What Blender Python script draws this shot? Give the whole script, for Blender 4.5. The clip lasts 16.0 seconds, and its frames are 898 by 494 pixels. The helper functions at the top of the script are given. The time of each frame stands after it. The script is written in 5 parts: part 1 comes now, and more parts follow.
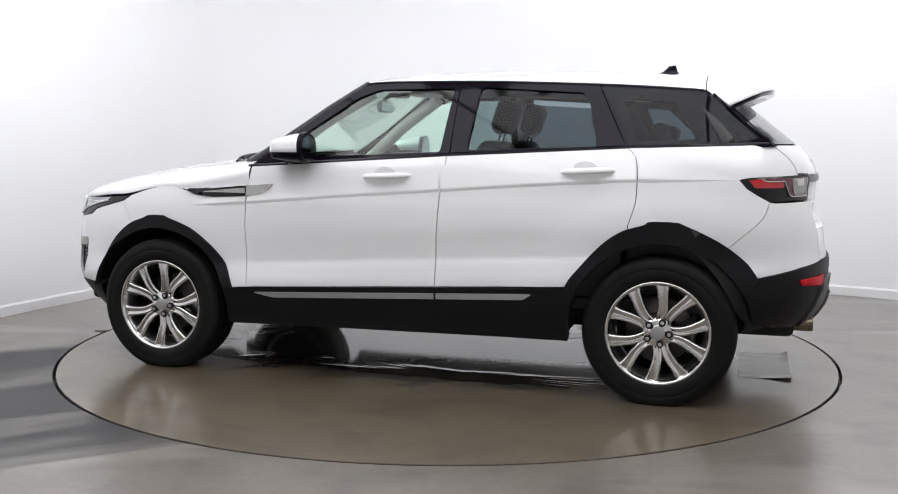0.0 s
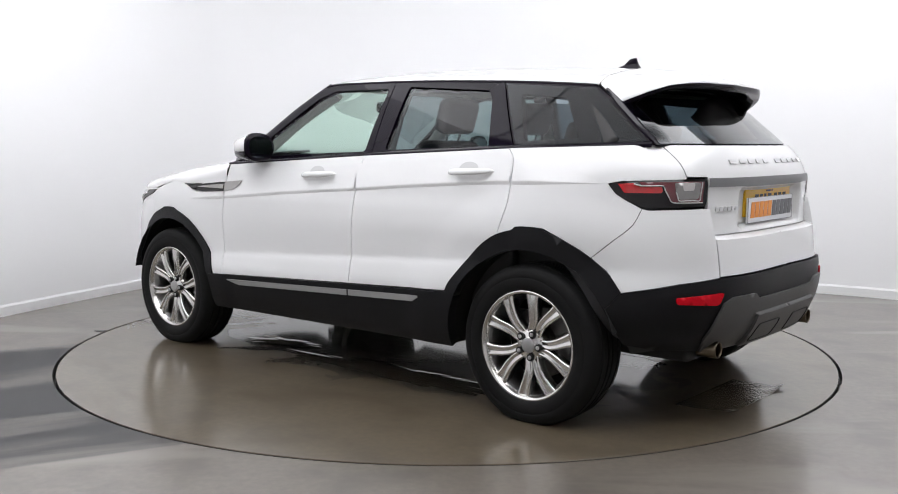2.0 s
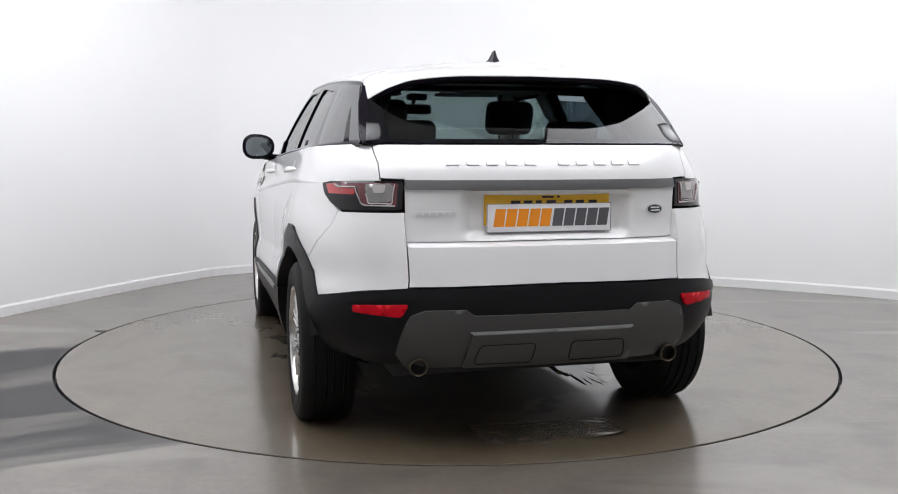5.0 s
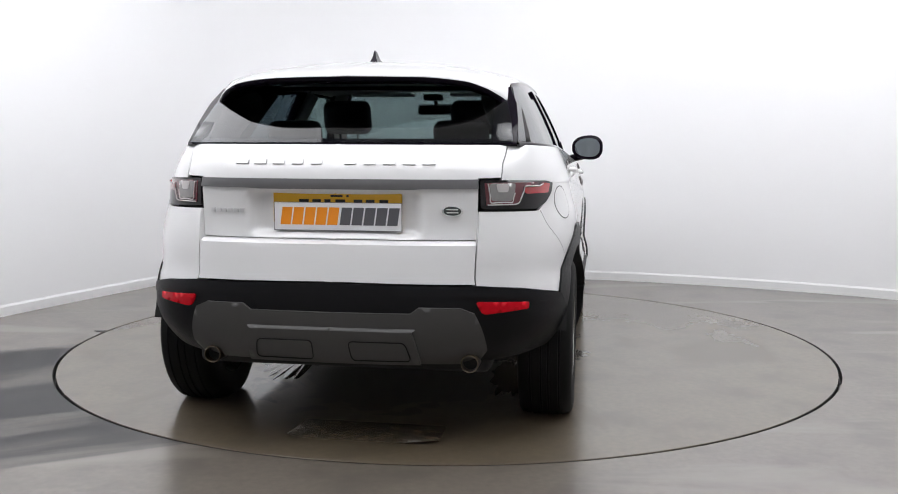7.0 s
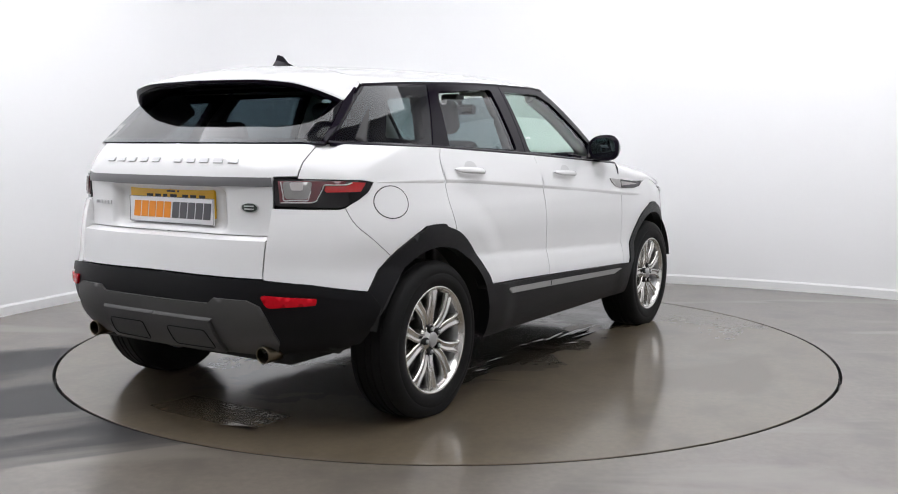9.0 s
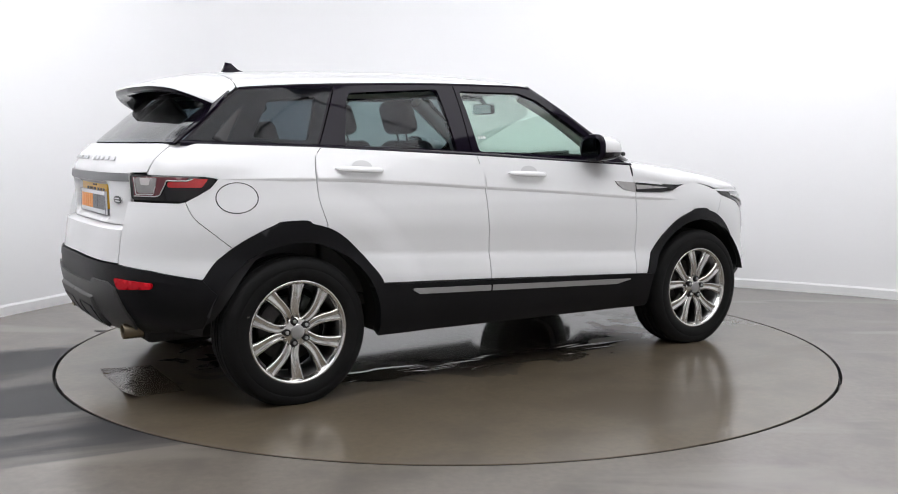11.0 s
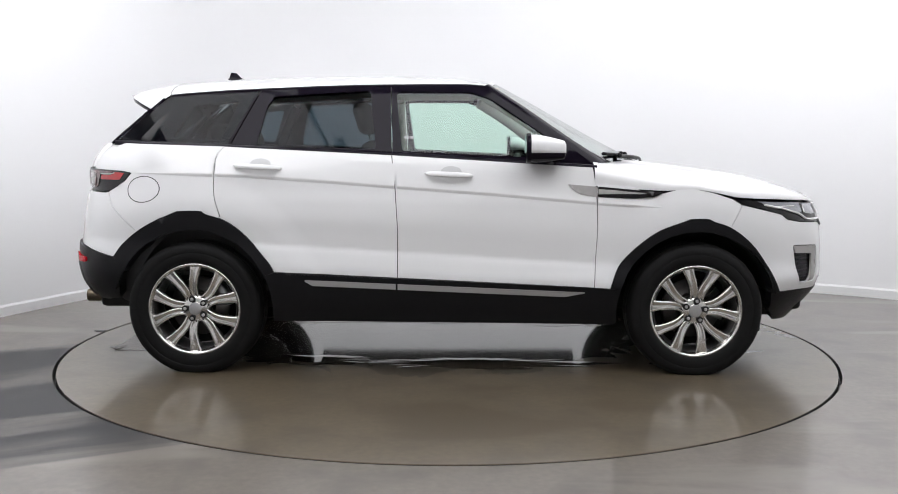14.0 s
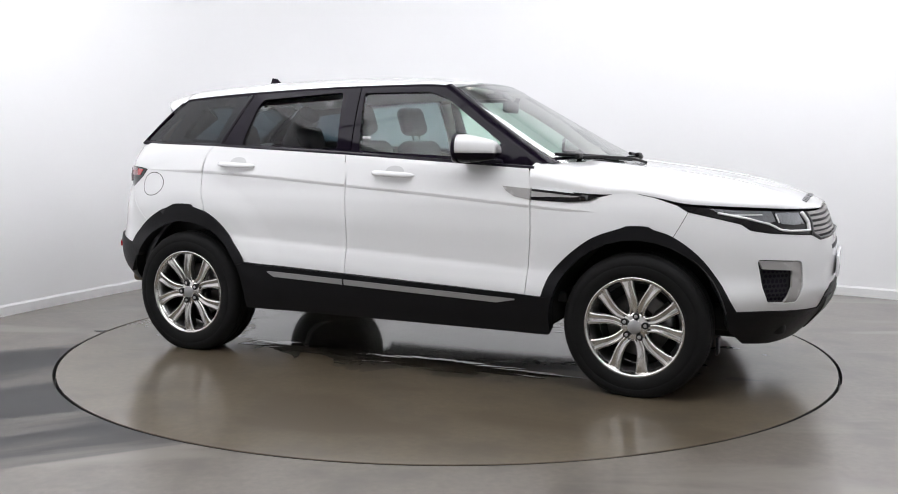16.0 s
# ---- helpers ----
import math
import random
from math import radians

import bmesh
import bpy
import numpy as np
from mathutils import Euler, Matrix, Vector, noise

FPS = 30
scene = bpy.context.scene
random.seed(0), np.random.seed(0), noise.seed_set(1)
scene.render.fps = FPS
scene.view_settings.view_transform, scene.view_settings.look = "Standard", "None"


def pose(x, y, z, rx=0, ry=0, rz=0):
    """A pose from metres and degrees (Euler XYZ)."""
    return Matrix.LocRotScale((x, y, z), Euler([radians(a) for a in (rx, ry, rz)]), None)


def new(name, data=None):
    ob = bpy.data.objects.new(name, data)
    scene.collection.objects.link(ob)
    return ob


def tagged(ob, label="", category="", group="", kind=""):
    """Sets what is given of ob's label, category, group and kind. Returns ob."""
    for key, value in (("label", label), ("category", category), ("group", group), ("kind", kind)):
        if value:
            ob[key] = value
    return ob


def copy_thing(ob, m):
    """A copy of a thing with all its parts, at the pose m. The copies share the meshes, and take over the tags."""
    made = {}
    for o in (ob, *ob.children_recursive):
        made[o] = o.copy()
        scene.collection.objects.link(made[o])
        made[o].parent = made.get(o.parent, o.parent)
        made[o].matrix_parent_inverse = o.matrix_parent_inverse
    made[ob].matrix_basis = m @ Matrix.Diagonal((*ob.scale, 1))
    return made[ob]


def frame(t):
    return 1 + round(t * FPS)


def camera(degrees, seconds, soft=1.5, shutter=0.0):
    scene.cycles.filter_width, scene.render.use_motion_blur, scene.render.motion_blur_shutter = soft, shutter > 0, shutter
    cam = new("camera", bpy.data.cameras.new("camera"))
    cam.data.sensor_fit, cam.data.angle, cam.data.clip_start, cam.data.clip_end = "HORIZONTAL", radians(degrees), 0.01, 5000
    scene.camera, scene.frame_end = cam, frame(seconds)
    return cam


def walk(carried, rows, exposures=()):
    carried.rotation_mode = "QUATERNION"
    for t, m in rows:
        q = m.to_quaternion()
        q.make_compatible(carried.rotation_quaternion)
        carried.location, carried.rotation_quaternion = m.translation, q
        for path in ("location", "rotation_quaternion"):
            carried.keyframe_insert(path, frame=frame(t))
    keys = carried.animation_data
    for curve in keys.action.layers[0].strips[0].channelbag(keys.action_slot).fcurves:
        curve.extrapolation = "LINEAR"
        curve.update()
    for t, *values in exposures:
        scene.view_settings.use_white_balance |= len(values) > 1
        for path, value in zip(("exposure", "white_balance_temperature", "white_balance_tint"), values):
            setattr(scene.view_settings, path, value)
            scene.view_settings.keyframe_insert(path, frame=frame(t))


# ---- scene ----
CLIP = 16.0
TURN = [(0.0, 163.43), (0.5, 157.64), (1.0, 151.71), (1.5, 146.07), (2.0, 140.11), (2.5, 134.37), (3.0, 128.36), (3.5, 122.65), (3.7, 120.46), (5.8, 95.15), (6.0, 92.81), (6.5, 87.11), (7.0, 81.06), (7.5, 75.36), (8.0, 69.26), (8.5, 63.51), (9.0, 57.37), (9.5, 51.76), (10.0, 45.66), (10.2, 43.23), (12.3, 18.26), (12.5, 16.74), (13.0, 10.91), (13.5, 5.22), (14.0, -0.56), (14.5, -6.12), (15.0, -11.93), (15.5, -17.45), (16.0, -23.44)]
AXIS = (0.0081, -0.1354)


def turned(x, y, z, th):
    """Where a point of the car's own space lies once the table has turned by th degrees."""
    return pose(0, 0, 0, 0, 0, th) @ Vector((x - AXIS[0], y - AXIS[1], z))


# camera on a tripod
EYE, PITCH, YAW, ROLL = (0.0, -5.7777, 1.2274), -6.2492, -0.0694, 0.1822
cam = camera(50.488, CLIP, 1.0)
cam_pose = pose(*EYE, 90 + PITCH, 0, YAW) @ pose(0, 0, 0, 0, 0, ROLL)
walk(cam, [(0.0, cam_pose), (CLIP, cam_pose)], exposures=[(0.0, 0.08, 6500, 10), (CLIP, 0.08, 6500, 10)])

# world: the closed studio lets almost nothing in
world = bpy.data.worlds.new("world")
world.use_nodes = True
scene.world = world
world.node_tree.nodes["Background"].inputs[0].default_value = (0.9, 0.95, 1.0, 1)
world.node_tree.nodes["Background"].inputs[1].default_value = 0.15


# ---- materials ----
def material(name, colour, rough=0.5, metal=0.0, coat=0.0, coat_rough=0.03, spec=0.5, emit=None, power=0.0, vary=0.0, scale=6.0, bump=0.0, bump_scale=80.0, rough_vary=0.0):
    m = bpy.data.materials.new(name)
    m.use_nodes = True
    nt = m.node_tree
    b = nt.nodes["Principled BSDF"]
    b.inputs["Base Color"].default_value = (*colour, 1)
    b.inputs["Roughness"].default_value = rough
    b.inputs["Metallic"].default_value = metal
    b.inputs["Coat Weight"].default_value = coat
    b.inputs["Coat Roughness"].default_value = coat_rough
    b.inputs["Specular IOR Level"].default_value = spec
    if emit:
        b.inputs["Emission Color"].default_value = (*emit, 1)
        b.inputs["Emission Strength"].default_value = power
    if vary or bump or rough_vary:
        tc = nt.nodes.new("ShaderNodeTexCoord")
    if vary or rough_vary:
        n1 = nt.nodes.new("ShaderNodeTexNoise")
        n1.inputs["Scale"].default_value = scale
        n1.inputs["Detail"].default_value = 6
        nt.links.new(tc.outputs["Object"], n1.inputs["Vector"])
    if vary:
        mix = nt.nodes.new("ShaderNodeMix")
        mix.data_type = "RGBA"
        mix.inputs[6].default_value = (*[c * (1 - vary) for c in colour], 1)
        mix.inputs[7].default_value = (*[min(1, c * (1 + vary)) for c in colour], 1)
        nt.links.new(n1.outputs["Fac"], mix.inputs[0])
        nt.links.new(mix.outputs[2], b.inputs["Base Color"])
    if rough_vary:
        mr = nt.nodes.new("ShaderNodeMapRange")
        mr.inputs["From Min"].default_value = 0.3
        mr.inputs["From Max"].default_value = 0.7
        mr.inputs["To Min"].default_value = max(0.0, rough - rough_vary)
        mr.inputs["To Max"].default_value = rough + rough_vary
        nt.links.new(n1.outputs["Fac"], mr.inputs["Value"])
        nt.links.new(mr.outputs[0], b.inputs["Roughness"])
    if bump:
        n2 = nt.nodes.new("ShaderNodeTexNoise")
        n2.inputs["Scale"].default_value = bump_scale
        n2.inputs["Detail"].default_value = 4
        nt.links.new(tc.outputs["Object"], n2.inputs["Vector"])
        bp = nt.nodes.new("ShaderNodeBump")
        bp.inputs["Strength"].default_value = bump
        bp.inputs["Distance"].default_value = 0.004
        nt.links.new(n2.outputs["Fac"], bp.inputs["Height"])
        nt.links.new(bp.outputs[0], b.inputs["Normal"])
    return m


def floor_material(name, dry, wet_colour, seed, patch, band=None, pool=None):
    """Sealed resin, damp: mottled at two scales under a smooth clear coat. patch: stretch along and across, threshold, softness.
    band: turn, lower and upper edge and end of a darker strip of the floor. pool: middle and half sizes of a wet area."""
    m = bpy.data.materials.new(name)
    m.use_nodes = True
    nt = m.node_tree
    b = nt.nodes["Principled BSDF"]
    tc = nt.nodes.new("ShaderNodeTexCoord")

    def noise_at(scale, detail, vector, distortion=0.0):
        n = nt.nodes.new("ShaderNodeTexNoise")
        n.inputs["Scale"].default_value, n.inputs["Detail"].default_value, n.inputs["Distortion"].default_value = scale, detail, distortion
        nt.links.new(vector, n.inputs["Vector"])
        return n.outputs["Fac"]

    def math_of(op, a, c):
        n = nt.nodes.new("ShaderNodeMath")
        n.operation = op
        n.use_clamp = True
        for k, v in enumerate((a, c)):
            if isinstance(v, (int, float)):
                n.inputs[k].default_value = v
            else:
                nt.links.new(v, n.inputs[k])
        return n.outputs[0]

    def blend(f, a, c):
        n = nt.nodes.new("ShaderNodeMix")
        n.data_type = "RGBA"
        nt.links.new(f, n.inputs[0])
        for k, v in ((6, a), (7, c)):
            if isinstance(v, tuple):
                n.inputs[k].default_value = (*v, 1)
            else:
                nt.links.new(v, n.inputs[k])
        return n.outputs[2]

    def step(v, lo, hi):
        n = nt.nodes.new("ShaderNodeMapRange")
        n.interpolation_type = "SMOOTHSTEP"
        n.inputs["From Min"].default_value, n.inputs["From Max"].default_value = lo, hi
        nt.links.new(v, n.inputs["Value"])
        return n.outputs[0]

    mp = nt.nodes.new("ShaderNodeMapping")
    mp.inputs["Location"].default_value = (seed, seed * 0.7, 0)
    mp.inputs["Scale"].default_value = (patch[0], patch[1], 1)
    nt.links.new(tc.outputs["Object"], mp.inputs["Vector"])
    big = noise_at(1.0, 6, mp.outputs[0], 0.5)
    fine = noise_at(30, 8, tc.outputs["Object"])
    mid = noise_at(3.5, 5, tc.outputs["Object"])
    tone = blend(fine, tuple(c * 0.72 for c in dry), tuple(c * 1.24 for c in dry))
    tone = blend(step(mid, 0.42, 0.75), tone, tuple(c * 0.66 for c in dry))
    wet = step(big, patch[2], patch[2] + patch[3])
    colour = blend(wet, tone, wet_colour)
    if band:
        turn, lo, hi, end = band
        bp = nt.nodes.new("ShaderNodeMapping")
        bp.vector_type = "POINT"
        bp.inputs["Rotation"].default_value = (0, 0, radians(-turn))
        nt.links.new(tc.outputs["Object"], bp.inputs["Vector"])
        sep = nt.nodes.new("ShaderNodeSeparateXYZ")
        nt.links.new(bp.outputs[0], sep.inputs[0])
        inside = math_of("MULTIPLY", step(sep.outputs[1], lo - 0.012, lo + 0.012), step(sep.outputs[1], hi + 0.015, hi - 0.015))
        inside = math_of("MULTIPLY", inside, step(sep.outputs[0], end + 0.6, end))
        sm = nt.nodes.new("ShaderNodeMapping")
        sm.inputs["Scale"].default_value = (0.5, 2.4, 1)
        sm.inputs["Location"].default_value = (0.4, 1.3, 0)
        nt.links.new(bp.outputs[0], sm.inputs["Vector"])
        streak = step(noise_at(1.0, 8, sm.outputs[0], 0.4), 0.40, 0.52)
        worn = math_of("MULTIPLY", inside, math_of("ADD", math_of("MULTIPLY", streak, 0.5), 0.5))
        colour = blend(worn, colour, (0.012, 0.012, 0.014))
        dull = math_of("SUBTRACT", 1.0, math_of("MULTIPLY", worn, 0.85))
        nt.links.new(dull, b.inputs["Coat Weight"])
    nt.links.new(colour, b.inputs["Base Color"])
    b.inputs["Roughness"].default_value = 0.55
    b.inputs["Coat Weight"].default_value = 1.0
    b.inputs["Coat IOR"].default_value = 1.55
    rr = nt.nodes.new("ShaderNodeMapRange")
    rr.inputs["To Min"].default_value, rr.inputs["To Max"].default_value = patch[4], patch[5]
    nt.links.new(mid, rr.inputs["Value"])
    sheen = rr.outputs[0]
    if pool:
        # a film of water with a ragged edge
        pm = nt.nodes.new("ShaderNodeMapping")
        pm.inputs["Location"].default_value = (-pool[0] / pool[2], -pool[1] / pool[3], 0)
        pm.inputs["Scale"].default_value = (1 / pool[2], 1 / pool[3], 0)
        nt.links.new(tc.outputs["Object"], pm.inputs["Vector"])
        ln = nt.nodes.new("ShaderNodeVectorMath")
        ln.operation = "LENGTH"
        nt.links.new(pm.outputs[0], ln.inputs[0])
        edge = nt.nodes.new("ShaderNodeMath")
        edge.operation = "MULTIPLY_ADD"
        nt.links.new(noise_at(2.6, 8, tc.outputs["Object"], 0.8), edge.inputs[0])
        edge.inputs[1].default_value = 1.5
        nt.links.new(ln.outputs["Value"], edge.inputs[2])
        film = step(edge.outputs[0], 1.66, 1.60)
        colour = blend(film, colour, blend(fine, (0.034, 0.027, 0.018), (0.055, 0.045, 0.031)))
        nt.links.new(colour, b.inputs["Base Color"])
        sh = nt.nodes.new("ShaderNodeMix")
        nt.links.new(film, sh.inputs[0])
        nt.links.new(sheen, sh.inputs[2])
        sh.inputs[3].default_value = 0.085
        sheen = sh.outputs[0]
    nt.links.new(sheen, b.inputs["Coat Roughness"])
    bp = nt.nodes.new("ShaderNodeBump")
    bp.inputs["Strength"].default_value = 0.07
    bp.inputs["Distance"].default_value = 0.002
    nt.links.new(fine, bp.inputs["Height"])
    nt.links.new(bp.outputs[0], b.inputs["Normal"])
    return m


WALL = material("white_wall_paint", (0.83, 0.83, 0.835), 0.55, vary=0.018, scale=1.3, bump=0.05, bump_scale=30)
CEILING = material("white_ceiling", (0.8, 0.8, 0.8), 0.7, vary=0.02)
SKIRT = material("white_skirting", (0.78, 0.78, 0.78), 0.35, vary=0.03, scale=8)
GROOVE = material("black_groove", (0.012, 0.011, 0.01), 0.6)
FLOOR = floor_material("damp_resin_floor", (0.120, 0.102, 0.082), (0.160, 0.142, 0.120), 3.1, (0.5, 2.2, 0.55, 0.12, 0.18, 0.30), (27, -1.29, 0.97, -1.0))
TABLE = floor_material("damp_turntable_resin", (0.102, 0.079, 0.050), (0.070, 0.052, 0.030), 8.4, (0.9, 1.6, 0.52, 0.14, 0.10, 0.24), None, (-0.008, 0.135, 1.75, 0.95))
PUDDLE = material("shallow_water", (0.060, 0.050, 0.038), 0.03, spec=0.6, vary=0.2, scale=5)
PLATE = material("worn_dark_rubber_mat", (0.085, 0.068, 0.047), 0.16, vary=0.5, scale=14, bump=0.5, bump_scale=45, coat=0.0)
LAMP = material("light_diffuser", (0.8, 0.8, 0.8), 0.5, emit=(0.98, 0.985, 1.025), power=3.05)
LAMPFRAME = material("white_lamp_frame", (0.75, 0.75, 0.75), 0.4)


# ---- mesh helpers ----
def mesh_of(name, bm, mat, smooth=True):
    me = bpy.data.meshes.new(name)
    bm.normal_update()
    bm.to_mesh(me)
    bm.free()
    for m in (mat if isinstance(mat, (list, tuple)) else [mat]):
        me.materials.append(m)
    if smooth:
        me.shade_smooth()
    return me


def thing(name, bm, mat, label="", category="", group="", kind="", smooth=True):
    return tagged(new(name, mesh_of(name, bm, mat, smooth)), label, category, group, kind)


def part(name, bm, mat, parent, label="", smooth=True):
    ob = new(name, mesh_of(name, bm, mat, smooth))
    ob.parent = parent
    return tagged(ob, label)


def box(bm, lo, hi, bevel=0.0, m=None):
    """A box from corner to corner, its edges rounded."""
    r = bmesh.ops.create_cube(bm, size=1)
    c = [(a + b) / 2 for a, b in zip(lo, hi)]
    s = [abs(b - a) for a, b in zip(lo, hi)]
    for v in r["verts"]:
        v.co = Vector([c[i] + v.co[i] * s[i] for i in range(3)])
        if m is not None:
            v.co = m @ v.co
    if bevel:
        es = list({e for v in r["verts"] for e in v.link_edges})
        bmesh.ops.bevel(bm, geom=es, offset=bevel, segments=3, profile=0.5, affect="EDGES")
    return bm


def spline(pts, n=8, closed=False):
    """Catmull-Rom through the points."""
    out, k = [], len(pts)
    pts = [Vector(p) for p in pts]
    for i in range(k if closed else k - 1):
        a, b, c, d = (pts[j % k] if closed else pts[max(0, min(k - 1, j))] for j in (i - 1, i, i + 1, i + 2))
        for q in range(n):
            t = q / n
            out.append(0.5 * ((2 * b) + (c - a) * t + (2 * a - 5 * b + 4 * c - d) * t * t + (3 * b - a - 3 * c + d) * t**3))
    if not closed:
        out.append(pts[-1])
    return out


def ring_strip(bm, loops, closed=True):
    """Quads between successive loops of places with equal counts."""
    rows = [[bm.verts.new(p) for p in loop] for loop in loops]
    n = len(rows[0])
    for a, b in zip(rows, rows[1:]):
        for i in range(n if closed else n - 1):
            j = (i + 1) % n
            bm.faces.new((a[i], a[j], b[j], b[i]))
    return rows


# ---- studio ----
ROOM = 4.2
R_TABLE = 2.245
BEND = [(-6.4, -8.0), (-5.1, -4.2), (-3.55, -0.2), (-3.15, 0.82), (-2.95, 1.32), (-2.71, 1.88), (-2.42, 2.49), (-2.05, 3.03), (-1.4, 3.3), (-0.5, 3.2),
        (0.4, 3.01), (1.29, 2.78), (1.64, 2.68), (2.37, 2.39), (2.96, 2.08), (3.57, 1.69), (4.6, 0.85), (5.6, -0.7), (6.3, -3.2), (6.4, -8.0)]


def offset_path(path, d):
    out = []
    for i, p in enumerate(path):
        t = (path[min(i + 1, len(path) - 1)] - path[max(i - 1, 0)]).normalized()
        out.append(Vector((p.x + t.y * d, p.y - t.x * d, 0)))
    return out


def build_studio():
    path = spline([(x, y, 0) for x, y in BEND], 6)
    loop = lambda d, z: [Vector((p.x, p.y, z)) for p in offset_path(path, d)]
    bm = bmesh.new()
    ring_strip(bm, [loop(0, -0.05), loop(0, ROOM), loop(-0.15, ROOM), loop(-0.15, -0.05)], closed=False)
    bmesh.ops.recalc_face_normals(bm, faces=bm.faces[:])
    thing("wall_curved", bm, WALL, "smooth white curved studio wall with faint scuffs", "wall", kind="structure")
    bm = bmesh.new()
    # unseen wall, added in white so it throws light back at the car
    box(bm, (-6.6, -8.2, -0.05), (6.6, -8.0, ROOM))
    thing("wall_back", bm, WALL, "unseen white wall added to close the studio and return light", "wall", kind="structure", smooth=False)
    bm = bmesh.new()
    ring_strip(bm, [loop(0.004, 0.0), loop(0.018, 0.0), loop(0.018, 0.066), loop(0.010, 0.080), loop(0.004, 0.080)], closed=False)
    thing("baseboard", bm, SKIRT, "white painted skirting board along the curved wall", "skirting board", kind="structure", smooth=False)
    bm = bmesh.new()
    box(bm, (-6.8, -8.4, ROOM), (6.8, 4.2, ROOM + 0.15))
    thing("ceiling", bm, CEILING, "plain white studio ceiling", "ceiling", kind="structure", smooth=False)
    # floor with a round opening for the turntable
    bm = bmesh.new()
    n = 128
    ang = [2 * math.pi * i / n for i in range(n)]
    circ = lambda r, z: [Vector((r * math.cos(a), r * math.sin(a), z)) for a in ang]
    ring_strip(bm, [circ(R_TABLE + 0.009, -0.06), circ(R_TABLE + 0.009, -0.0015), circ(R_TABLE + 0.0105, 0.0), circ(3.2, 0), circ(12, 0)])
    thing("floor", bm, FLOOR, "damp grey-brown resin studio floor with darker wet streaks", "floor", kind="structure", smooth=False)
    bm = bmesh.new()
    ring_strip(bm, [circ(R_TABLE - 0.0065, -0.004), circ(R_TABLE - 0.0055, -0.05), circ(R_TABLE + 0.0075, -0.05), circ(R_TABLE + 0.0085, -0.004)])
    thing("table_groove", bm, GROOVE, "black gap round the turntable", "groove", kind="structure", smooth=False)


def build_turntable():
    bm = bmesh.new()
    n = 128
    circ = lambda r, z: [Vector((r * math.cos(2 * math.pi * i / n), r * math.sin(2 * math.pi * i / n), z)) for i in range(n)]
    ring_strip(bm, [circ(R_TABLE - 0.0075, -0.05), circ(R_TABLE - 0.0075, -0.002), circ(R_TABLE - 0.009, 0.0), circ(1.2, 0.0), circ(0.4, 0.0)])
    bm.faces.new([v for v in bm.verts[-n:]]) if bm.verts.ensure_lookup_table() is None else None
    bmesh.ops.recalc_face_normals(bm, faces=bm.faces[:])
    return thing("turntable", bm, TABLE, "flush round turntable of damp grey-brown resin", "turntable", smooth=False)


def build_lights():
    """Large square panels round the turntable and added narrow fill close to the curved wall."""
    made = tagged(new("ceiling_light"), "large square white diffuser panel on the ceiling", "ceiling light", "studio ceiling lights")
    bm = bmesh.new()
    for s in (-1, 1):
        box(bm, (-1.345, s * 1.40 - 0.012, -0.06), (1.345, s * 1.40 + 0.012, 0))
        box(bm, (s * 1.333 - 0.012, -1.386, -0.06), (s * 1.333 + 0.012, 1.386, 0))
    part("frame", bm, LAMPFRAME, made, smooth=False)
    bm = bmesh.new()
    box(bm, (-1.32, -1.386, -0.045), (1.32, 1.386, -0.005))
    part("diffuser", bm, LAMP, made, "glowing white diffuser", smooth=False)
    made.location = (-2.7, -3.3, ROOM)
    for x, y in ((0.0, -3.3), (2.7, -3.3), (-2.7, -0.47), (2.7, -0.47)):
        copy_thing(made, pose(x, y, ROOM))
    # unseen fill panels, added only to lift the curved wall's brightness
    narrow = tagged(new("ceiling_light"), "added narrow fill panel that brightens the curved wall", "ceiling light", "studio ceiling lights")
    bm = bmesh.new()
    for s in (-1, 1):
        box(bm, (-1.345, s * 0.50 - 0.012, -0.06), (1.345, s * 0.50 + 0.012, 0))
        box(bm, (s * 1.333 - 0.012, -0.486, -0.06), (s * 1.333 + 0.012, 0.486, 0))
    part("frame", bm, LAMPFRAME, narrow, smooth=False)
    bm = bmesh.new()
    box(bm, (-1.32, -0.486, -0.045), (1.32, 0.486, -0.005))
    part("diffuser", bm, LAMP, narrow, "glowing white diffuser", smooth=False)
    narrow.location = (-0.95, 1.46, ROOM)
    copy_thing(narrow, pose(1.75, 1.48, ROOM))


def blob(bm, x0, x1, y0, y1, z, seed, rag=0.4, n=112):
    """A thin irregular pool between the given edges."""
    ring = []
    for i in range(n):
        a = 2 * math.pi * i / n
        c, d = math.cos(a), math.sin(a)
        r = 1 + rag * (noise.noise(Vector((c * 1.7 + seed, d * 1.7, seed))) + 0.8 * noise.noise(Vector((c * 5 + seed, d * 5, 3.1))) + 0.4 * noise.noise(Vector((c * 13, d * 13 + seed, 1.2))))
        ring.append(Vector(((x0 + x1) / 2 + (x1 - x0) / 2 * c * r, (y0 + y1) / 2 + (y1 - y0) / 2 * d * r, 0)))
    mid = Vector(((x0 + x1) / 2, (y0 + y1) / 2, 0))
    ring_strip(bm, [[p + Vector((0, 0, 0.0004)) for p in ring], [mid + (p - mid) * 0.985 + Vector((0, 0, z)) for p in ring], [mid + (p - mid) * 0.5 + Vector((0, 0, z)) for p in ring]])
    bm.verts.ensure_lookup_table()
    bm.faces.new(bm.verts[-n:])


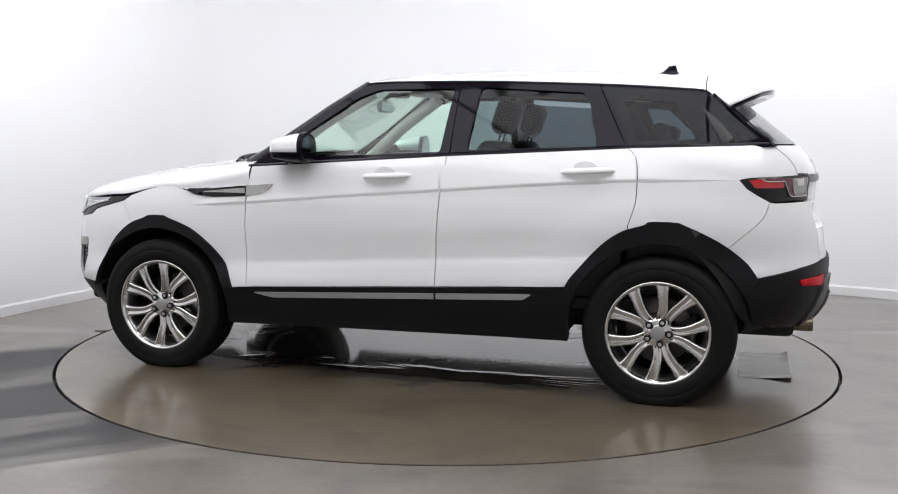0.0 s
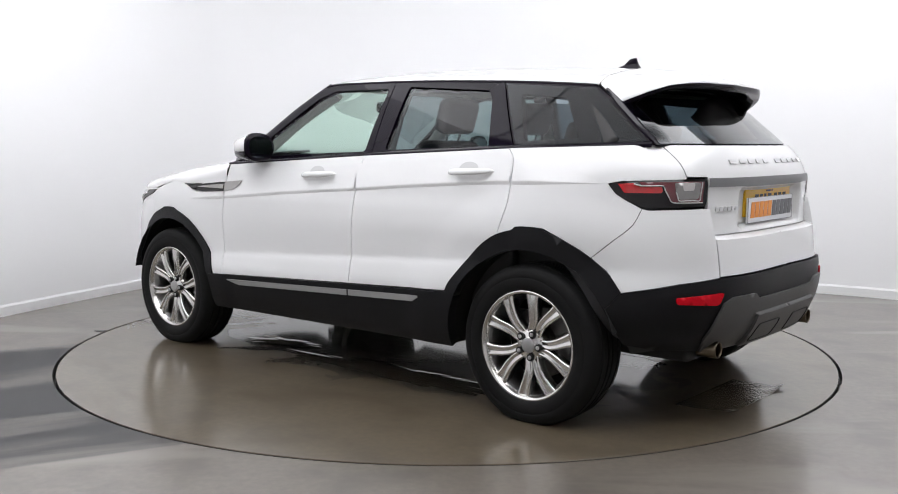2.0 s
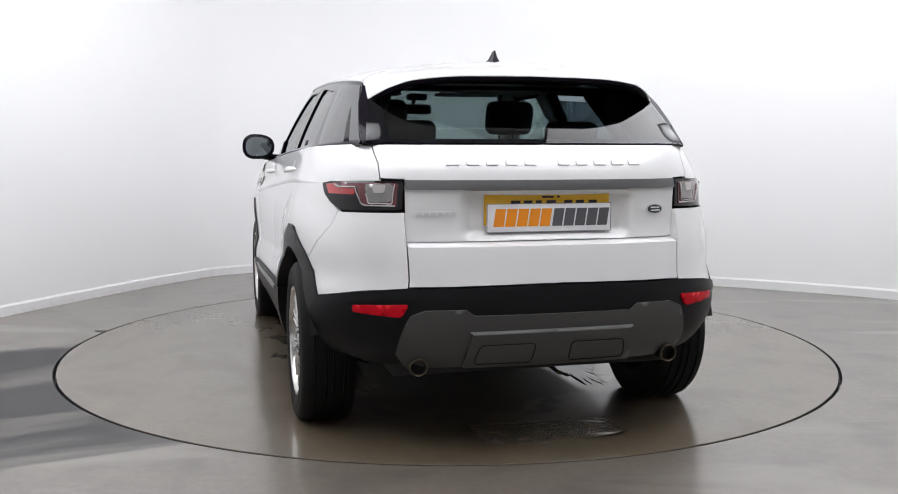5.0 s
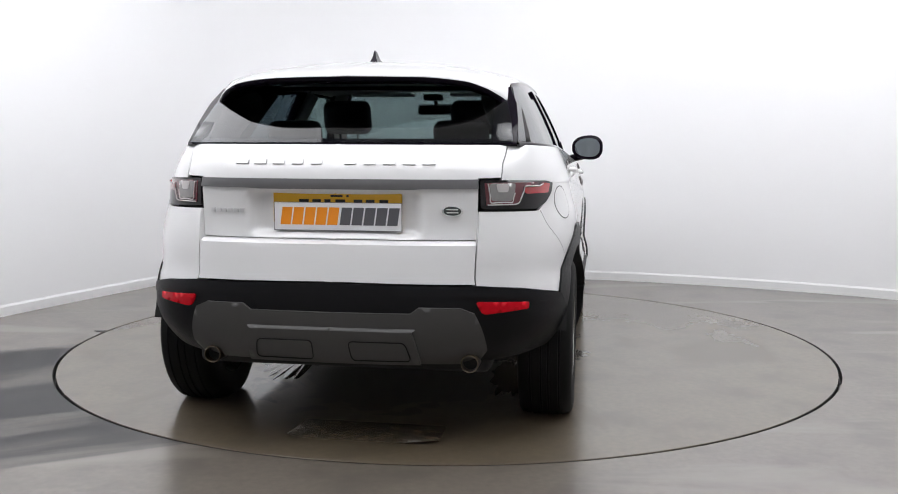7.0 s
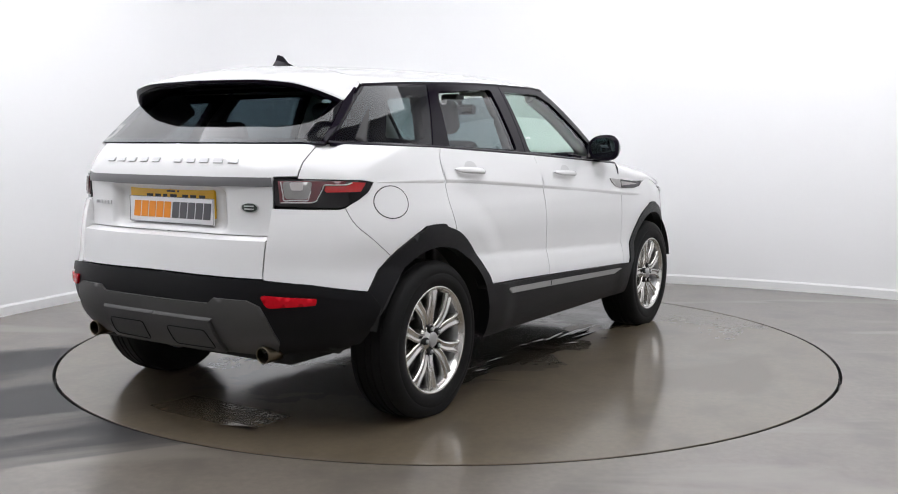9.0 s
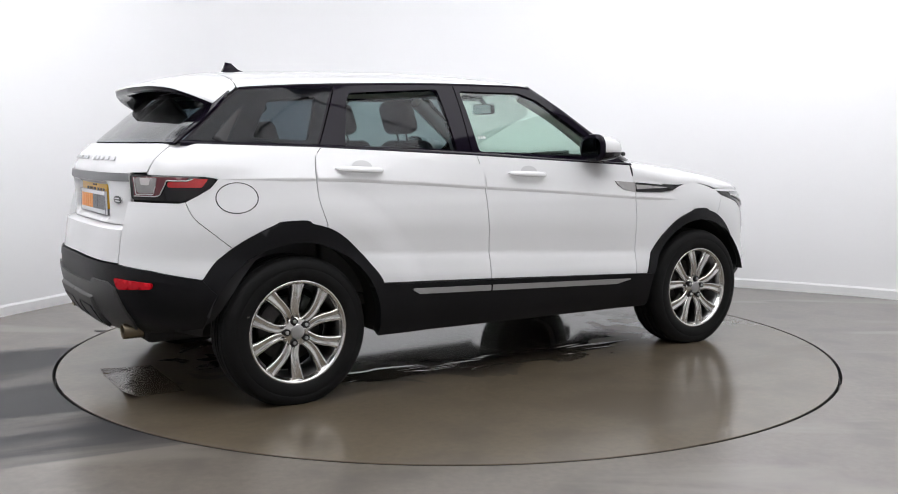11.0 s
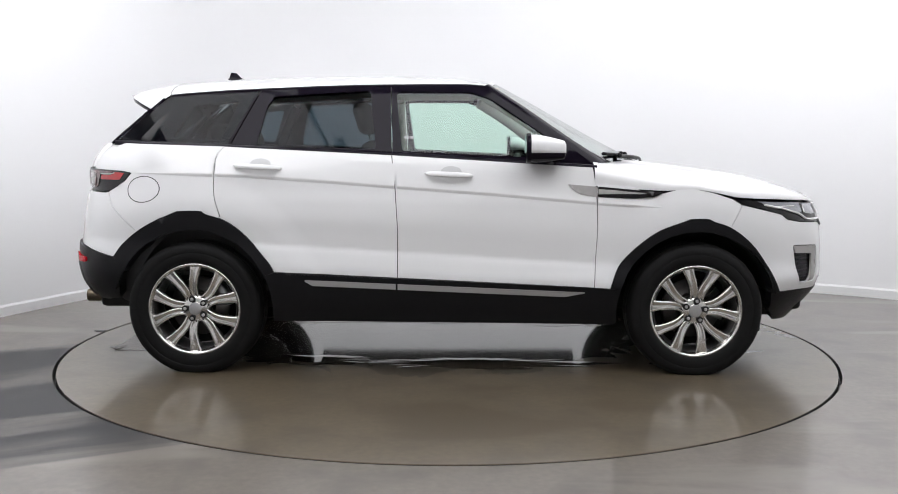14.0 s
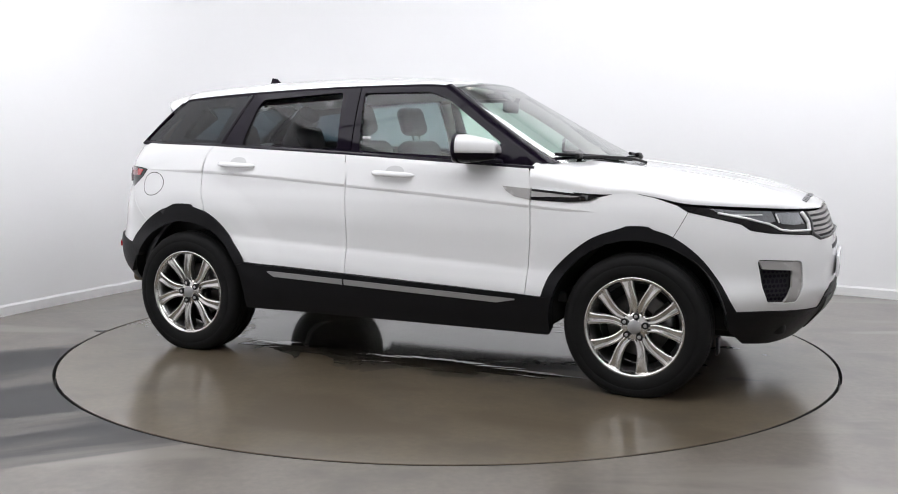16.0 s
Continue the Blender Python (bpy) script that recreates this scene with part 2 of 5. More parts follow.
def build_wet(table):
    """Rain water that dripped off the car."""
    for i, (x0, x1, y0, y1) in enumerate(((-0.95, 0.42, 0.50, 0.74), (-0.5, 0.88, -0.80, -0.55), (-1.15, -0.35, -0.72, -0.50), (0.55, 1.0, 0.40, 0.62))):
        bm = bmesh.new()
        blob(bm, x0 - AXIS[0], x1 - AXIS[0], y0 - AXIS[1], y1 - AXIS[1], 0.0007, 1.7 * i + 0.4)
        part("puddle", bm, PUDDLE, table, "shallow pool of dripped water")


def build_mat():
    """A thin sheet left lying behind the car, its corners lifted."""
    bm = bmesh.new()
    nx, ny = 10, 22
    rows = {}
    for top in (1, 0):
        for i in range(nx + 1):
            row = []
            for j in range(ny + 1):
                u, v = i / nx, j / ny
                lift = 0.022 * max(0, v - 0.86) / 0.14 * max(0, 0.6 - u) + 0.022 * max(0, 0.2 - u) * max(0, 0.25 - v) * 20 + 0.004 * noise.noise(Vector((u * 3, v * 6, 0.3))) ** 2
                row.append(bm.verts.new((-1.985 + 0.27 * u + 0.012 * v, -0.405 + 0.64 * v, 0.0006 + lift + 0.0007 * top)))
            rows[top, i] = row
    for top in (1, 0):
        for i in range(nx):
            for j in range(ny):
                q = (rows[top, i][j], rows[top, i + 1][j], rows[top, i + 1][j + 1], rows[top, i][j + 1])
                bm.faces.new(q if top else q[::-1])
    edge = [(i, 0) for i in range(nx)] + [(nx, j) for j in range(ny)] + [(i, ny) for i in range(nx, 0, -1)] + [(0, j) for j in range(ny, 0, -1)]
    for a, b in zip(edge, edge[1:] + edge[:1]):
        bm.faces.new((rows[1, a[0]][a[1]], rows[0, a[0]][a[1]], rows[0, b[0]][b[1]], rows[1, b[0]][b[1]]))
    return thing("floor_mat", bm, PLATE, "thin dark wet sheet lying on the turntable behind the car", "mat", smooth=False)


def build_notch():
    bm = bmesh.new()
    ring = [Vector((-2.300, 0.325, 0)), Vector((-2.262, 0.345, 0)), Vector((-2.235, 0.352, 0)), Vector((-2.237, 0.30, 0)), Vector((-2.262, 0.305, 0))]
    ring_strip(bm, [[p + Vector((0, 0, 0.0005)) for p in ring], [p + Vector((0, 0, 0.004)) for p in ring]])
    bm.verts.ensure_lookup_table()
    bm.faces.new(bm.verts[-5:])
    thing("floor_notch", bm, GROOVE, "small black finger notch at the turntable edge", "notch", kind="structure", smooth=False)


build_studio()
build_notch()
turntable = build_turntable()
build_lights()
build_wet(turntable)
floor_mat = build_mat()


# ---- the car's form: x forward, y to its left, z up, origin on the ground between the axles ----
def curve(table):
    """Monotone smooth curve through (place, value) pairs."""
    xs, ys = [p[0] for p in table], [p[1] for p in table]
    k = len(xs)
    d = [(ys[i + 1] - ys[i]) / (xs[i + 1] - xs[i]) for i in range(k - 1)]
    m = [d[0]] + [0 if d[i - 1] * d[i] <= 0 else 2 * d[i - 1] * d[i] / (d[i - 1] + d[i]) for i in range(1, k - 1)] + [d[-1]]

    def at(x):
        if x <= xs[0]:
            return ys[0] + (x - xs[0]) * m[0]
        if x >= xs[-1]:
            return ys[-1] + (x - xs[-1]) * m[-1]
        i = max(j for j in range(k - 1) if xs[j] <= x)
        h = xs[i + 1] - xs[i]
        t = (x - xs[i]) / h
        return (ys[i] * (1 + 2 * t) * (1 - t) ** 2 + m[i] * h * t * (1 - t) ** 2 + ys[i + 1] * t * t * (3 - 2 * t) + m[i + 1] * h * t * t * (t - 1))

    return at


half_width = curve([(0.15, 0.84), (0.26, 0.90), (0.34, 0.934), (0.44, 0.953), (0.49, 0.957), (0.53, 0.9555), (0.58, 0.9480), (0.60, 0.9440), (0.630, 0.9362), (0.638, 0.9322), (0.70, 0.9328), (0.80, 0.9360), (0.90, 0.930), (0.98, 0.916),
                    (1.04, 0.906), (1.10, 0.89), (1.16, 0.868), (1.22, 0.84), (1.26, 0.80)])
nose_at = curve([(0.15, 1.92), (0.22, 2.0), (0.28, 2.06), (0.36, 2.13), (0.44, 2.185), (0.52, 2.205), (0.62, 2.205), (0.74, 2.195), (0.84, 2.165), (0.90, 2.14), (0.96, 2.10), (1.05, 2.0), (1.15, 1.85)])
tail_at = curve([(0.15, -1.75), (0.25, -1.88), (0.33, -1.99), (0.40, -2.06), (0.48, -2.10), (0.60, -2.118), (0.66, -2.115), (0.72, -2.105), (0.80, -2.102), (0.832, -2.098), (0.840, -2.05), (0.90, -2.045), (1.0, -2.05),
                 (1.06, -2.055), (1.11, -2.045), (1.16, -2.02), (1.21, -1.98), (1.26, -1.92)])
low_tail_at = curve([(0.60, -2.118), (0.66, -2.115), (0.72, -2.107), (0.80, -2.097), (0.90, -2.078), (0.96, -2.064), (1.06, -2.055), (1.11, -2.045), (1.16, -2.02), (1.21, -1.98), (1.26, -1.92)])
X_F, X_R, N_F, N_R = 1.0, -1.0, 2.9, 3.5
ARC = 1.6  # length given to each rounded end in s


def shell(s, z, out=0.0, tail=tail_at):
    """Body side at s along it (s is x between the ends, then runs round the corners to the middle line) and height z; y is given as positive, out: metres off the skin."""
    def raw(s, z):
        low = min(1.0, max(0.0, (0.53 - z) / 0.22)) ** 1.5
        k = max(0.0, min(1.0, (z - 0.44) / 0.12, (0.90 - z) / 0.18))
        w = half_width(z + 0.055 * max(-1.0, min(1.0, s)) * k) * (1 - 0.11 * low * min(1.0, max(0.0, (-s - 1.42) / 0.3)) - 0.05 * low * min(1.0, max(0.0, (s - 1.5) / 0.3)))
        for wheel, grow, reach in ((-1.33, 0.010, 0.72), (1.33, 0.007, 0.66)):
            k = min(1.0, max(0.0, (reach - math.hypot(s - wheel, z - 0.343)) / 0.15))
            w += grow * k * k * (3 - 2 * k)
        if s > X_F:
            a = min((s - X_F) / ARC, 1.0) * math.pi / 2
            c, d = math.cos(a), math.sin(a)
            r = (abs(c) ** N_F + abs(d) ** N_F) ** (-1 / N_F)
            return X_F + (nose_at(z) - X_F) * r * d, w * r * c
        if s < X_R:
            a = min((X_R - s) / ARC, 1.0) * math.pi / 2
            c, d = math.cos(a), math.sin(a)
            r = (abs(c) ** N_R + abs(d) ** N_R) ** (-1 / N_R)
            x, y = X_R + (tail(z) - X_R) * r * d, w * r * c
            if s < -2.0 and 0.83 < z < 1.05 and tail is tail_at:
                k = min(1.0, max(0.0, (0.37 - y) / 0.06)) * max(0.0, min(1.0, (z - 0.852) / 0.03, (1.05 - z) / 0.03))
                x += 0.036 * k * k * (3 - 2 * k)
            return x, y
        return s, w
    x, y = raw(s, z)
    if out:
        e = 0.004
        ax, ay = raw(s - e, z)
        bx, by = raw(s + e, z)
        px, py = raw(s, z + e)
        qx, qy = raw(s, z - e)
        t, u = Vector((bx - ax, by - ay, 0)), Vector((px - qx, py - qy, 2 * e))
        n = u.cross(t).normalized()
        if n.y < 0 and abs(s) < 2.3:
            n = -n
        return Vector((x, y, z)) + n * out
    return Vector((x, y, z))


def bumper_shell(s, z, out=0.0):
    """The rear bumper's corners, which stand proud of the tailgate above its step."""
    return shell(s, z, out, low_tail_at)


def quarter_form(s, z, out=0.0):
    """Runs from the doors' form into the bumper's."""
    k = min(1.0, max(0.0, (-s - 1.22) / 0.26))
    return shell(s, z, out).lerp(bumper_shell(s, z, out), k * k * (3 - 2 * k))


side_glass = curve([(1.05, 0.852), (1.15, 0.826), (1.25, 0.79), (1.35, 0.747), (1.45, 0.698), (1.53, 0.652), (1.60, 0.605)])
screen_at = curve([(1.05, 1.26), (1.10, 1.185), (1.20, 0.985), (1.30, 0.80), (1.40, 0.62), (1.50, 0.44), (1.57, 0.31), (1.62, 0.2)])
rear_at = curve([(1.18, -2.0), (1.225, -1.955), (1.30, -1.865), (1.40, -1.745), (1.50, -1.62), (1.60, -1.49)])


def glass(x, z, out=0.0):
    """Side of the cabin at x and z, y positive."""
    y = side_glass(z) * (1 - 0.035 * ((x + 0.35) / 1.3) ** 2) - 0.065 * max(0.0, (-x - 1.2) / 0.6) ** 2 + out
    return Vector((x, y, z + out * 0.3))


def screen(y, z, out=0.0):
    return Vector((screen_at(z) - 0.26 * (abs(y) / 0.75) ** 2.2 + out * 0.5, y, z + out * 0.8))


def rear(y, z, out=0.0):
    return Vector((rear_at(z) + 0.13 * (abs(y) / 0.7) ** 2.2 - out * 0.7, y, z + out * 0.7))


roof_mid = curve([(-1.95, 1.53), (-1.686, 1.568), (-1.288, 1.597), (-0.822, 1.618), (-0.36, 1.625), (-0.007, 1.610), (0.15, 1.590), (0.29, 1.566), (0.4, 1.54)])
roof_rail = curve([(-1.8, 1.45), (-1.47, 1.485), (-1.0, 1.516), (-0.31, 1.54), (0.1, 1.543), (0.23, 1.533), (0.4, 1.46)])


def roof(x, k):
    """Roof skin at x; k runs from -1 to 1 across."""
    zr, zm = roof_rail(x), roof_mid(x)
    yr = glass(x, zr).y
    return Vector((x, yr * math.copysign(math.sin(abs(k) * math.pi / 2), k), zr + (zm - zr) * math.cos(k * math.pi / 2) ** 1.15))


bonnet_mid = curve([(0.7, 1.165), (1.225, 1.115), (1.644, 1.059), (1.9, 1.003), (2.05, 0.952), (2.10, 0.930), (2.15, 0.907)])
bonnet_edge = curve([(0.7, 1.005), (0.8, 1.002), (1.16, 0.978), (1.3, 0.985), (1.42, 0.968), (1.55, 0.942), (1.85, 0.925), (2.15, 0.905)])


def across(x, z):
    """Half width of the body at x and z."""
    lo, hi = -2.6, 2.6
    for _ in range(40):
        mid = (lo + hi) / 2
        if shell(mid, z).x < x:
            lo = mid
        else:
            hi = mid
    return shell(lo, z).y


def bonnet_skin(x, k):
    """Bonnet skin at x; k runs from -1 to 1 across."""
    zl, zm = bonnet_edge(x) + 0.003, bonnet_mid(x)
    a, q = k * math.pi / 2, max(0.0, (1.35 - x) / 0.57)
    y = (across(x, zl) - 0.0005) * math.copysign(abs(math.sin(a)) ** (0.8 - 0.25 * q), a)
    ridge = 0.008 * math.exp(-((abs(y) - 0.52 + 0.10 * (x - 0.8)) / 0.07) ** 2) * min(1, (2.05 - x) / 0.4 if x > 1.65 else 1)
    return Vector((x, y, zl + max(zm - zl, 0.006) * abs(math.cos(a)) ** (0.85 - 0.45 * q) + max(ridge, 0) - 0.004 * math.exp(-(y / 0.35) ** 2)))


# ---- car materials ----
PAINT = material("white_car_paint", (0.73, 0.73, 0.73), 0.35, coat=1.0, coat_rough=0.02, vary=0.01, scale=3)
CLAD = material("black_textured_plastic", (0.007, 0.007, 0.008), 0.42, vary=0.15, scale=20, bump=0.12, bump_scale=900, spec=0.17)
GLOSSBLACK = material("gloss_black_trim", (0.006, 0.004, 0.009), 0.05, spec=0.14)
SHUT = material("dark_shut_line", (0.03, 0.03, 0.032), 0.8)
UNDER = material("black_underbody", (0.010, 0.010, 0.010), 0.8, vary=0.3, scale=10)
RUBBER = material("black_tyre_rubber", (0.008, 0.008, 0.008), 0.62, vary=0.2, scale=25, bump=0.2, bump_scale=300, spec=0.13)
ALLOY = material("silver_alloy", (0.62, 0.61, 0.59), 0.2, metal=1.0, vary=0.05, scale=30)
# darker copy of the alloy: shade behind the spokes is in its colour
ALLOYDARK = material("alloy_darkened_for_shade", (0.30, 0.30, 0.30), 0.35, metal=1.0, vary=0.1, scale=20)
STEEL = material("brake_steel", (0.12, 0.115, 0.11), 0.45, metal=1.0, vary=0.2, scale=40)
BRIGHT = material("brushed_silver_trim", (0.42, 0.42, 0.42), 0.45, metal=0.8, vary=0.06, scale=60)
GREYTRIM = material("grey_painted_plastic", (0.058, 0.057, 0.056), 0.42, vary=0.06, scale=15, bump=0.05, bump_scale=400)
SILVERPLASTIC = material("silver_painted_plastic", (0.33, 0.32, 0.31), 0.4, vary=0.04, scale=15)
STRIP = material("grey_satin_trim", (0.17, 0.17, 0.175), 0.38, metal=0.5, vary=0.04, scale=20)
LAMPBLACK = material("black_lamp_housing", (0.008, 0.007, 0.008), 0.08, spec=0.4)
LAMPRED = material("red_lamp_lens", (0.42, 0.008, 0.012), 0.08, coat=1.0, vary=0.15, scale=60)
LAMPMAROON = material("dark_red_lamp_lens", (0.10, 0.013, 0.02), 0.1, coat=1.0, vary=0.12, scale=80)
LAMPCLEAR = material("clear_lamp_lens", (0.26, 0.25, 0.245), 0.15, metal=0.4, coat=1.0, vary=0.15, scale=60)
LAMPLIGHT = material("white_light_guide", (0.45, 0.42, 0.42), 0.2, coat=1.0)
HEADGREY = material("grey_headlamp_reflector", (0.30, 0.31, 0.33), 0.18, metal=0.7, coat=1.0, vary=0.2, scale=50)
YELLOW = material("yellow_reflective_plate", (0.75, 0.42, 0.01), 0.35, vary=0.04, scale=40)
WHITEPLATE = material("white_plastic_plate", (0.80, 0.80, 0.82), 0.25, vary=0.02)
ORANGE = material("orange_print", (0.85, 0.28, 0.01), 0.35)
PRINTGREY = material("dark_grey_print", (0.09, 0.09, 0.10), 0.35)
PRINTBLACK = material("black_print", (0.01, 0.01, 0.01), 0.4)
CHROME = material("polished_chrome", (0.75, 0.75, 0.75), 0.08, metal=1.0)
GREEN = material("dark_green_enamel", (0.008, 0.022, 0.014), 0.2, coat=1.0)
BRASS = material("stained_exhaust_steel", (0.17, 0.14, 0.10), 0.3, metal=1.0, vary=0.25, scale=30)
SOOT_SHADE = material("soot_and_shade_black", (0.007, 0.007, 0.007), 0.9)
LEATHER = material("dark_grey_leather", (0.028, 0.027, 0.028), 0.5, vary=0.15, scale=20, bump=0.15, bump_scale=300)
CABIN = material("dark_cabin_plastic", (0.022, 0.022, 0.023), 0.55, vary=0.1, scale=20, bump=0.1, bump_scale=400)
LINER = material("pale_headlining", (0.62, 0.60, 0.55), 0.9, vary=0.04, scale=30)
# dark tint holds the dim reflection that the white room wouldn't give
DIM_MIRROR = material("mirror_glass", (0.22, 0.25, 0.27), 0.01, metal=1.0)
REFLECT = material("red_reflector_plastic", (0.48, 0.004, 0.012), 0.25, vary=0.15, scale=80, spec=0.15)
STICKER = material("white_sticker", (0.7, 0.72, 0.72), 0.5)


def glass_material(name, tint, gloss=(0.04, 0.85), power=4.0):
    """A thin tinted pane: what is behind it shows in its tint, gloss grows towards grazing views."""
    m = bpy.data.materials.new(name)
    m.use_nodes = True
    nt = m.node_tree
    for n in list(nt.nodes):
        if n.type == "BSDF_PRINCIPLED":
            nt.nodes.remove(n)
    out = next(n for n in nt.nodes if n.type == "OUTPUT_MATERIAL")
    clear = nt.nodes.new("ShaderNodeBsdfTransparent")
    clear.inputs[0].default_value = (*tint, 1)
    shine = nt.nodes.new("ShaderNodeBsdfGlossy")
    shine.inputs["Roughness"].default_value = 0.0
    lw = nt.nodes.new("ShaderNodeLayerWeight")
    lw.inputs[0].default_value = 0.5
    p = nt.nodes.new("ShaderNodeMath")
    p.operation = "POWER"
    p.inputs[1].default_value = power
    nt.links.new(lw.outputs["Facing"], p.inputs[0])
    r = nt.nodes.new("ShaderNodeMapRange")
    r.inputs["To Min"].default_value, r.inputs["To Max"].default_value = gloss
    nt.links.new(p.outputs[0], r.inputs[0])
    mix = nt.nodes.new("ShaderNodeMixShader")
    nt.links.new(r.outputs[0], mix.inputs[0])
    nt.links.new(clear.outputs[0], mix.inputs[1])
    nt.links.new(shine.outputs[0], mix.inputs[2])
    nt.links.new(mix.outputs[0], out.inputs[0])
    return m


GLASS_CLEAR = glass_material("green_tinted_glass", (0.72, 0.87, 0.80), (0.05, 0.8))
GLASS_SCREEN = glass_material("windscreen_glass", (0.74, 0.86, 0.80), (0.10, 0.95), 2.2)
GLASS_DARK = glass_material("dark_privacy_glass", (0.21, 0.265, 0.295), (0.018, 0.9), 3.0)
GLASS_REAR = glass_material("dark_rear_glass", (0.20, 0.245, 0.265), (0.012, 0.95), 3.2)


# ---- panels cut from the body's form ----
def dense(poly, step):
    out = []
    for i, a in enumerate(poly):
        b = poly[(i + 1) % len(poly)]
        n = max(1, math.ceil(math.hypot(b[0] - a[0], b[1] - a[1]) / step))
        out += [(a[0] + (b[0] - a[0]) * k / n, a[1] + (b[1] - a[1]) * k / n) for k in range(n)]
    return out


def rounded(poly, r=0.3, n=3):
    """The polygon with its corners softened; r is the share of each edge that is given up, at most 2 cm."""
    out, k = [], len(poly)
    for i in range(k):
        p, a, b = Vector(poly[i]), Vector(poly[i - 1]), Vector(poly[(i + 1) % k])
        u, v = a - p, b - p
        d = min(0.02, r * u.length, r * v.length)
        u, v = p + u.normalized() * d, p + v.normalized() * d
        for j in range(n + 1):
            t = j / n
            q = u * (1 - t) ** 2 + p * 2 * t * (1 - t) + v * t * t
            out.append((q.x, q.y))
    return out


def area(poly):
    return 0.5 * sum(a[0] * b[1] - b[0] * a[1] for a, b in zip(poly, poly[1:] + poly[:1]))


def inset(poly, gap):
    if not gap:
        return poly
    k, out, sign = len(poly), [], 1 if area(poly) > 0 else -1
    for i, p in enumerate(poly):
        if abs(p[0]) > 2.595:
            out.append(p)
            continue
        a, b = poly[i - 1], poly[(i + 1) % k]
        t = Vector((b[0] - a[0], b[1] - a[1]))
        if t.length < 1e-9:
            out.append(p)
            continue
        t.normalize()
        out.append((p[0] - t.y * gap * sign, p[1] + t.x * gap * sign))
    return out


def sheet(bm, poly, place, side, holes=(), step=0.03, gap=0.0022, depth=0.016, off=0.0):
    """A panel: the polygon in the form's own two measures, laid on it by place(u, v, out), with its edge folded inwards."""
    from mathutils.geometry import delaunay_2d_cdt
    outer = inset(dense(poly, step), gap)
    cuts = [dense(h, step) for h in holes]
    ring = [outer] + cuts
    xs, zs = [p[0] for p in outer], [p[1] for p in outer]
    edge_pts = np.array([q for r in ring for q in r])

    def inside(pts, r):
        r = np.array(r)
        a, b = r, np.roll(r, -1, 0)
        x, y = pts[:, :1], pts[:, 1:]
        hit = ((a[:, 1] > y) != (b[:, 1] > y)) & (x < (b[:, 0] - a[:, 0]) * (y - a[:, 1]) / (b[:, 1] - a[:, 1] + 1e-15) + a[:, 0])
        return hit.sum(1) % 2 == 1

    gx, gz = np.meshgrid(np.arange(min(xs) + step / 2, max(xs), step), np.arange(min(zs) + step / 2, max(zs), step))
    grid = np.stack([gx.ravel(), gz.ravel()], 1)
    if len(grid):
        keep = inside(grid, outer)
        for c in cuts:
            keep &= ~inside(grid, c)
        grid = grid[keep]
    if len(grid):
        d = np.sqrt(((grid[:, None] - edge_pts[None]) ** 2).sum(-1)).min(1)
        grid = grid[d > 0.45 * step]
    pts = [Vector(q) for r in ring for q in r] + [Vector((float(a), float(b))) for a, b in grid]
    edges, k = [], 0
    for r in ring:
        edges += [(k + i, k + (i + 1) % len(r)) for i in range(len(r))]
        k += len(r)
    vs, _, tris, _, _, _ = delaunay_2d_cdt(pts, edges, [], 0, 1e-6)
    cent = np.array([[sum(vs[i].x for i in t) / 3, sum(vs[i].y for i in t) / 3] for t in tris])
    ok = inside(cent, outer)
    for c in cuts:
        ok &= ~inside(cent, c)
    flip = lambda p: Vector((p.x, p.y * side, p.z))
    made = [bm.verts.new(flip(place(v.x, v.y, off))) for v in vs]
    for t, good in zip(tris, ok):
        if good:
            a, b, c = (made[i] for i in t)
            try:
                bm.faces.new((a, b, c) if side < 0 else (a, c, b))
            except ValueError:
                pass
    for v in made:
        if not v.link_faces:
            bm.verts.remove(v)
    if depth:
        for r in ring:
            top = [bm.verts.new(flip(place(u, v, off))) for u, v in r]
            low = [bm.verts.new(flip(place(u, v, off - depth))) for u, v in r]
            for i in range(len(r)):
                j = (i + 1) % len(r)
                if abs(r[i][0]) > 2.595 and abs(r[j][0]) > 2.595:
                    continue
                bm.faces.new((top[i], top[j], low[j], low[i]))
    return bm


def panel(name, poly, mat, parent, label="", place=shell, sides=(1, -1), **more):
    """One part that holds the panel on the given sides."""
    bm = bmesh.new()
    for s in sides:
        sheet(bm, poly, place, s, **more)
    return part(name, bm, mat, parent, label)


def along(x, z):
    """The s at which the body's side stands at x, at the height z."""
    lo, hi = -2.6, 2.6
    for _ in range(40):
        mid = (lo + hi) / 2
        if shell(mid, z).x < x:
            lo = mid
        else:
            hi = mid
    return lo


WHEEL_X, WHEEL_Y, HUB_Z, TYRE_R = 1.33, 0.83, 0.343, 0.350


def opening(wheel, a0, a1, r=0.424, n=14):
    """Points of the wheel opening from a0 to a1 degrees (0 is forward, 90 up)."""
    out = []
    for i in range(n + 1):
        a = radians(a0 + (a1 - a0) * i / n)
        x, z = wheel + r * math.cos(a), HUB_Z + r * math.sin(a)
        out.append((along(x, z), z))
    return out


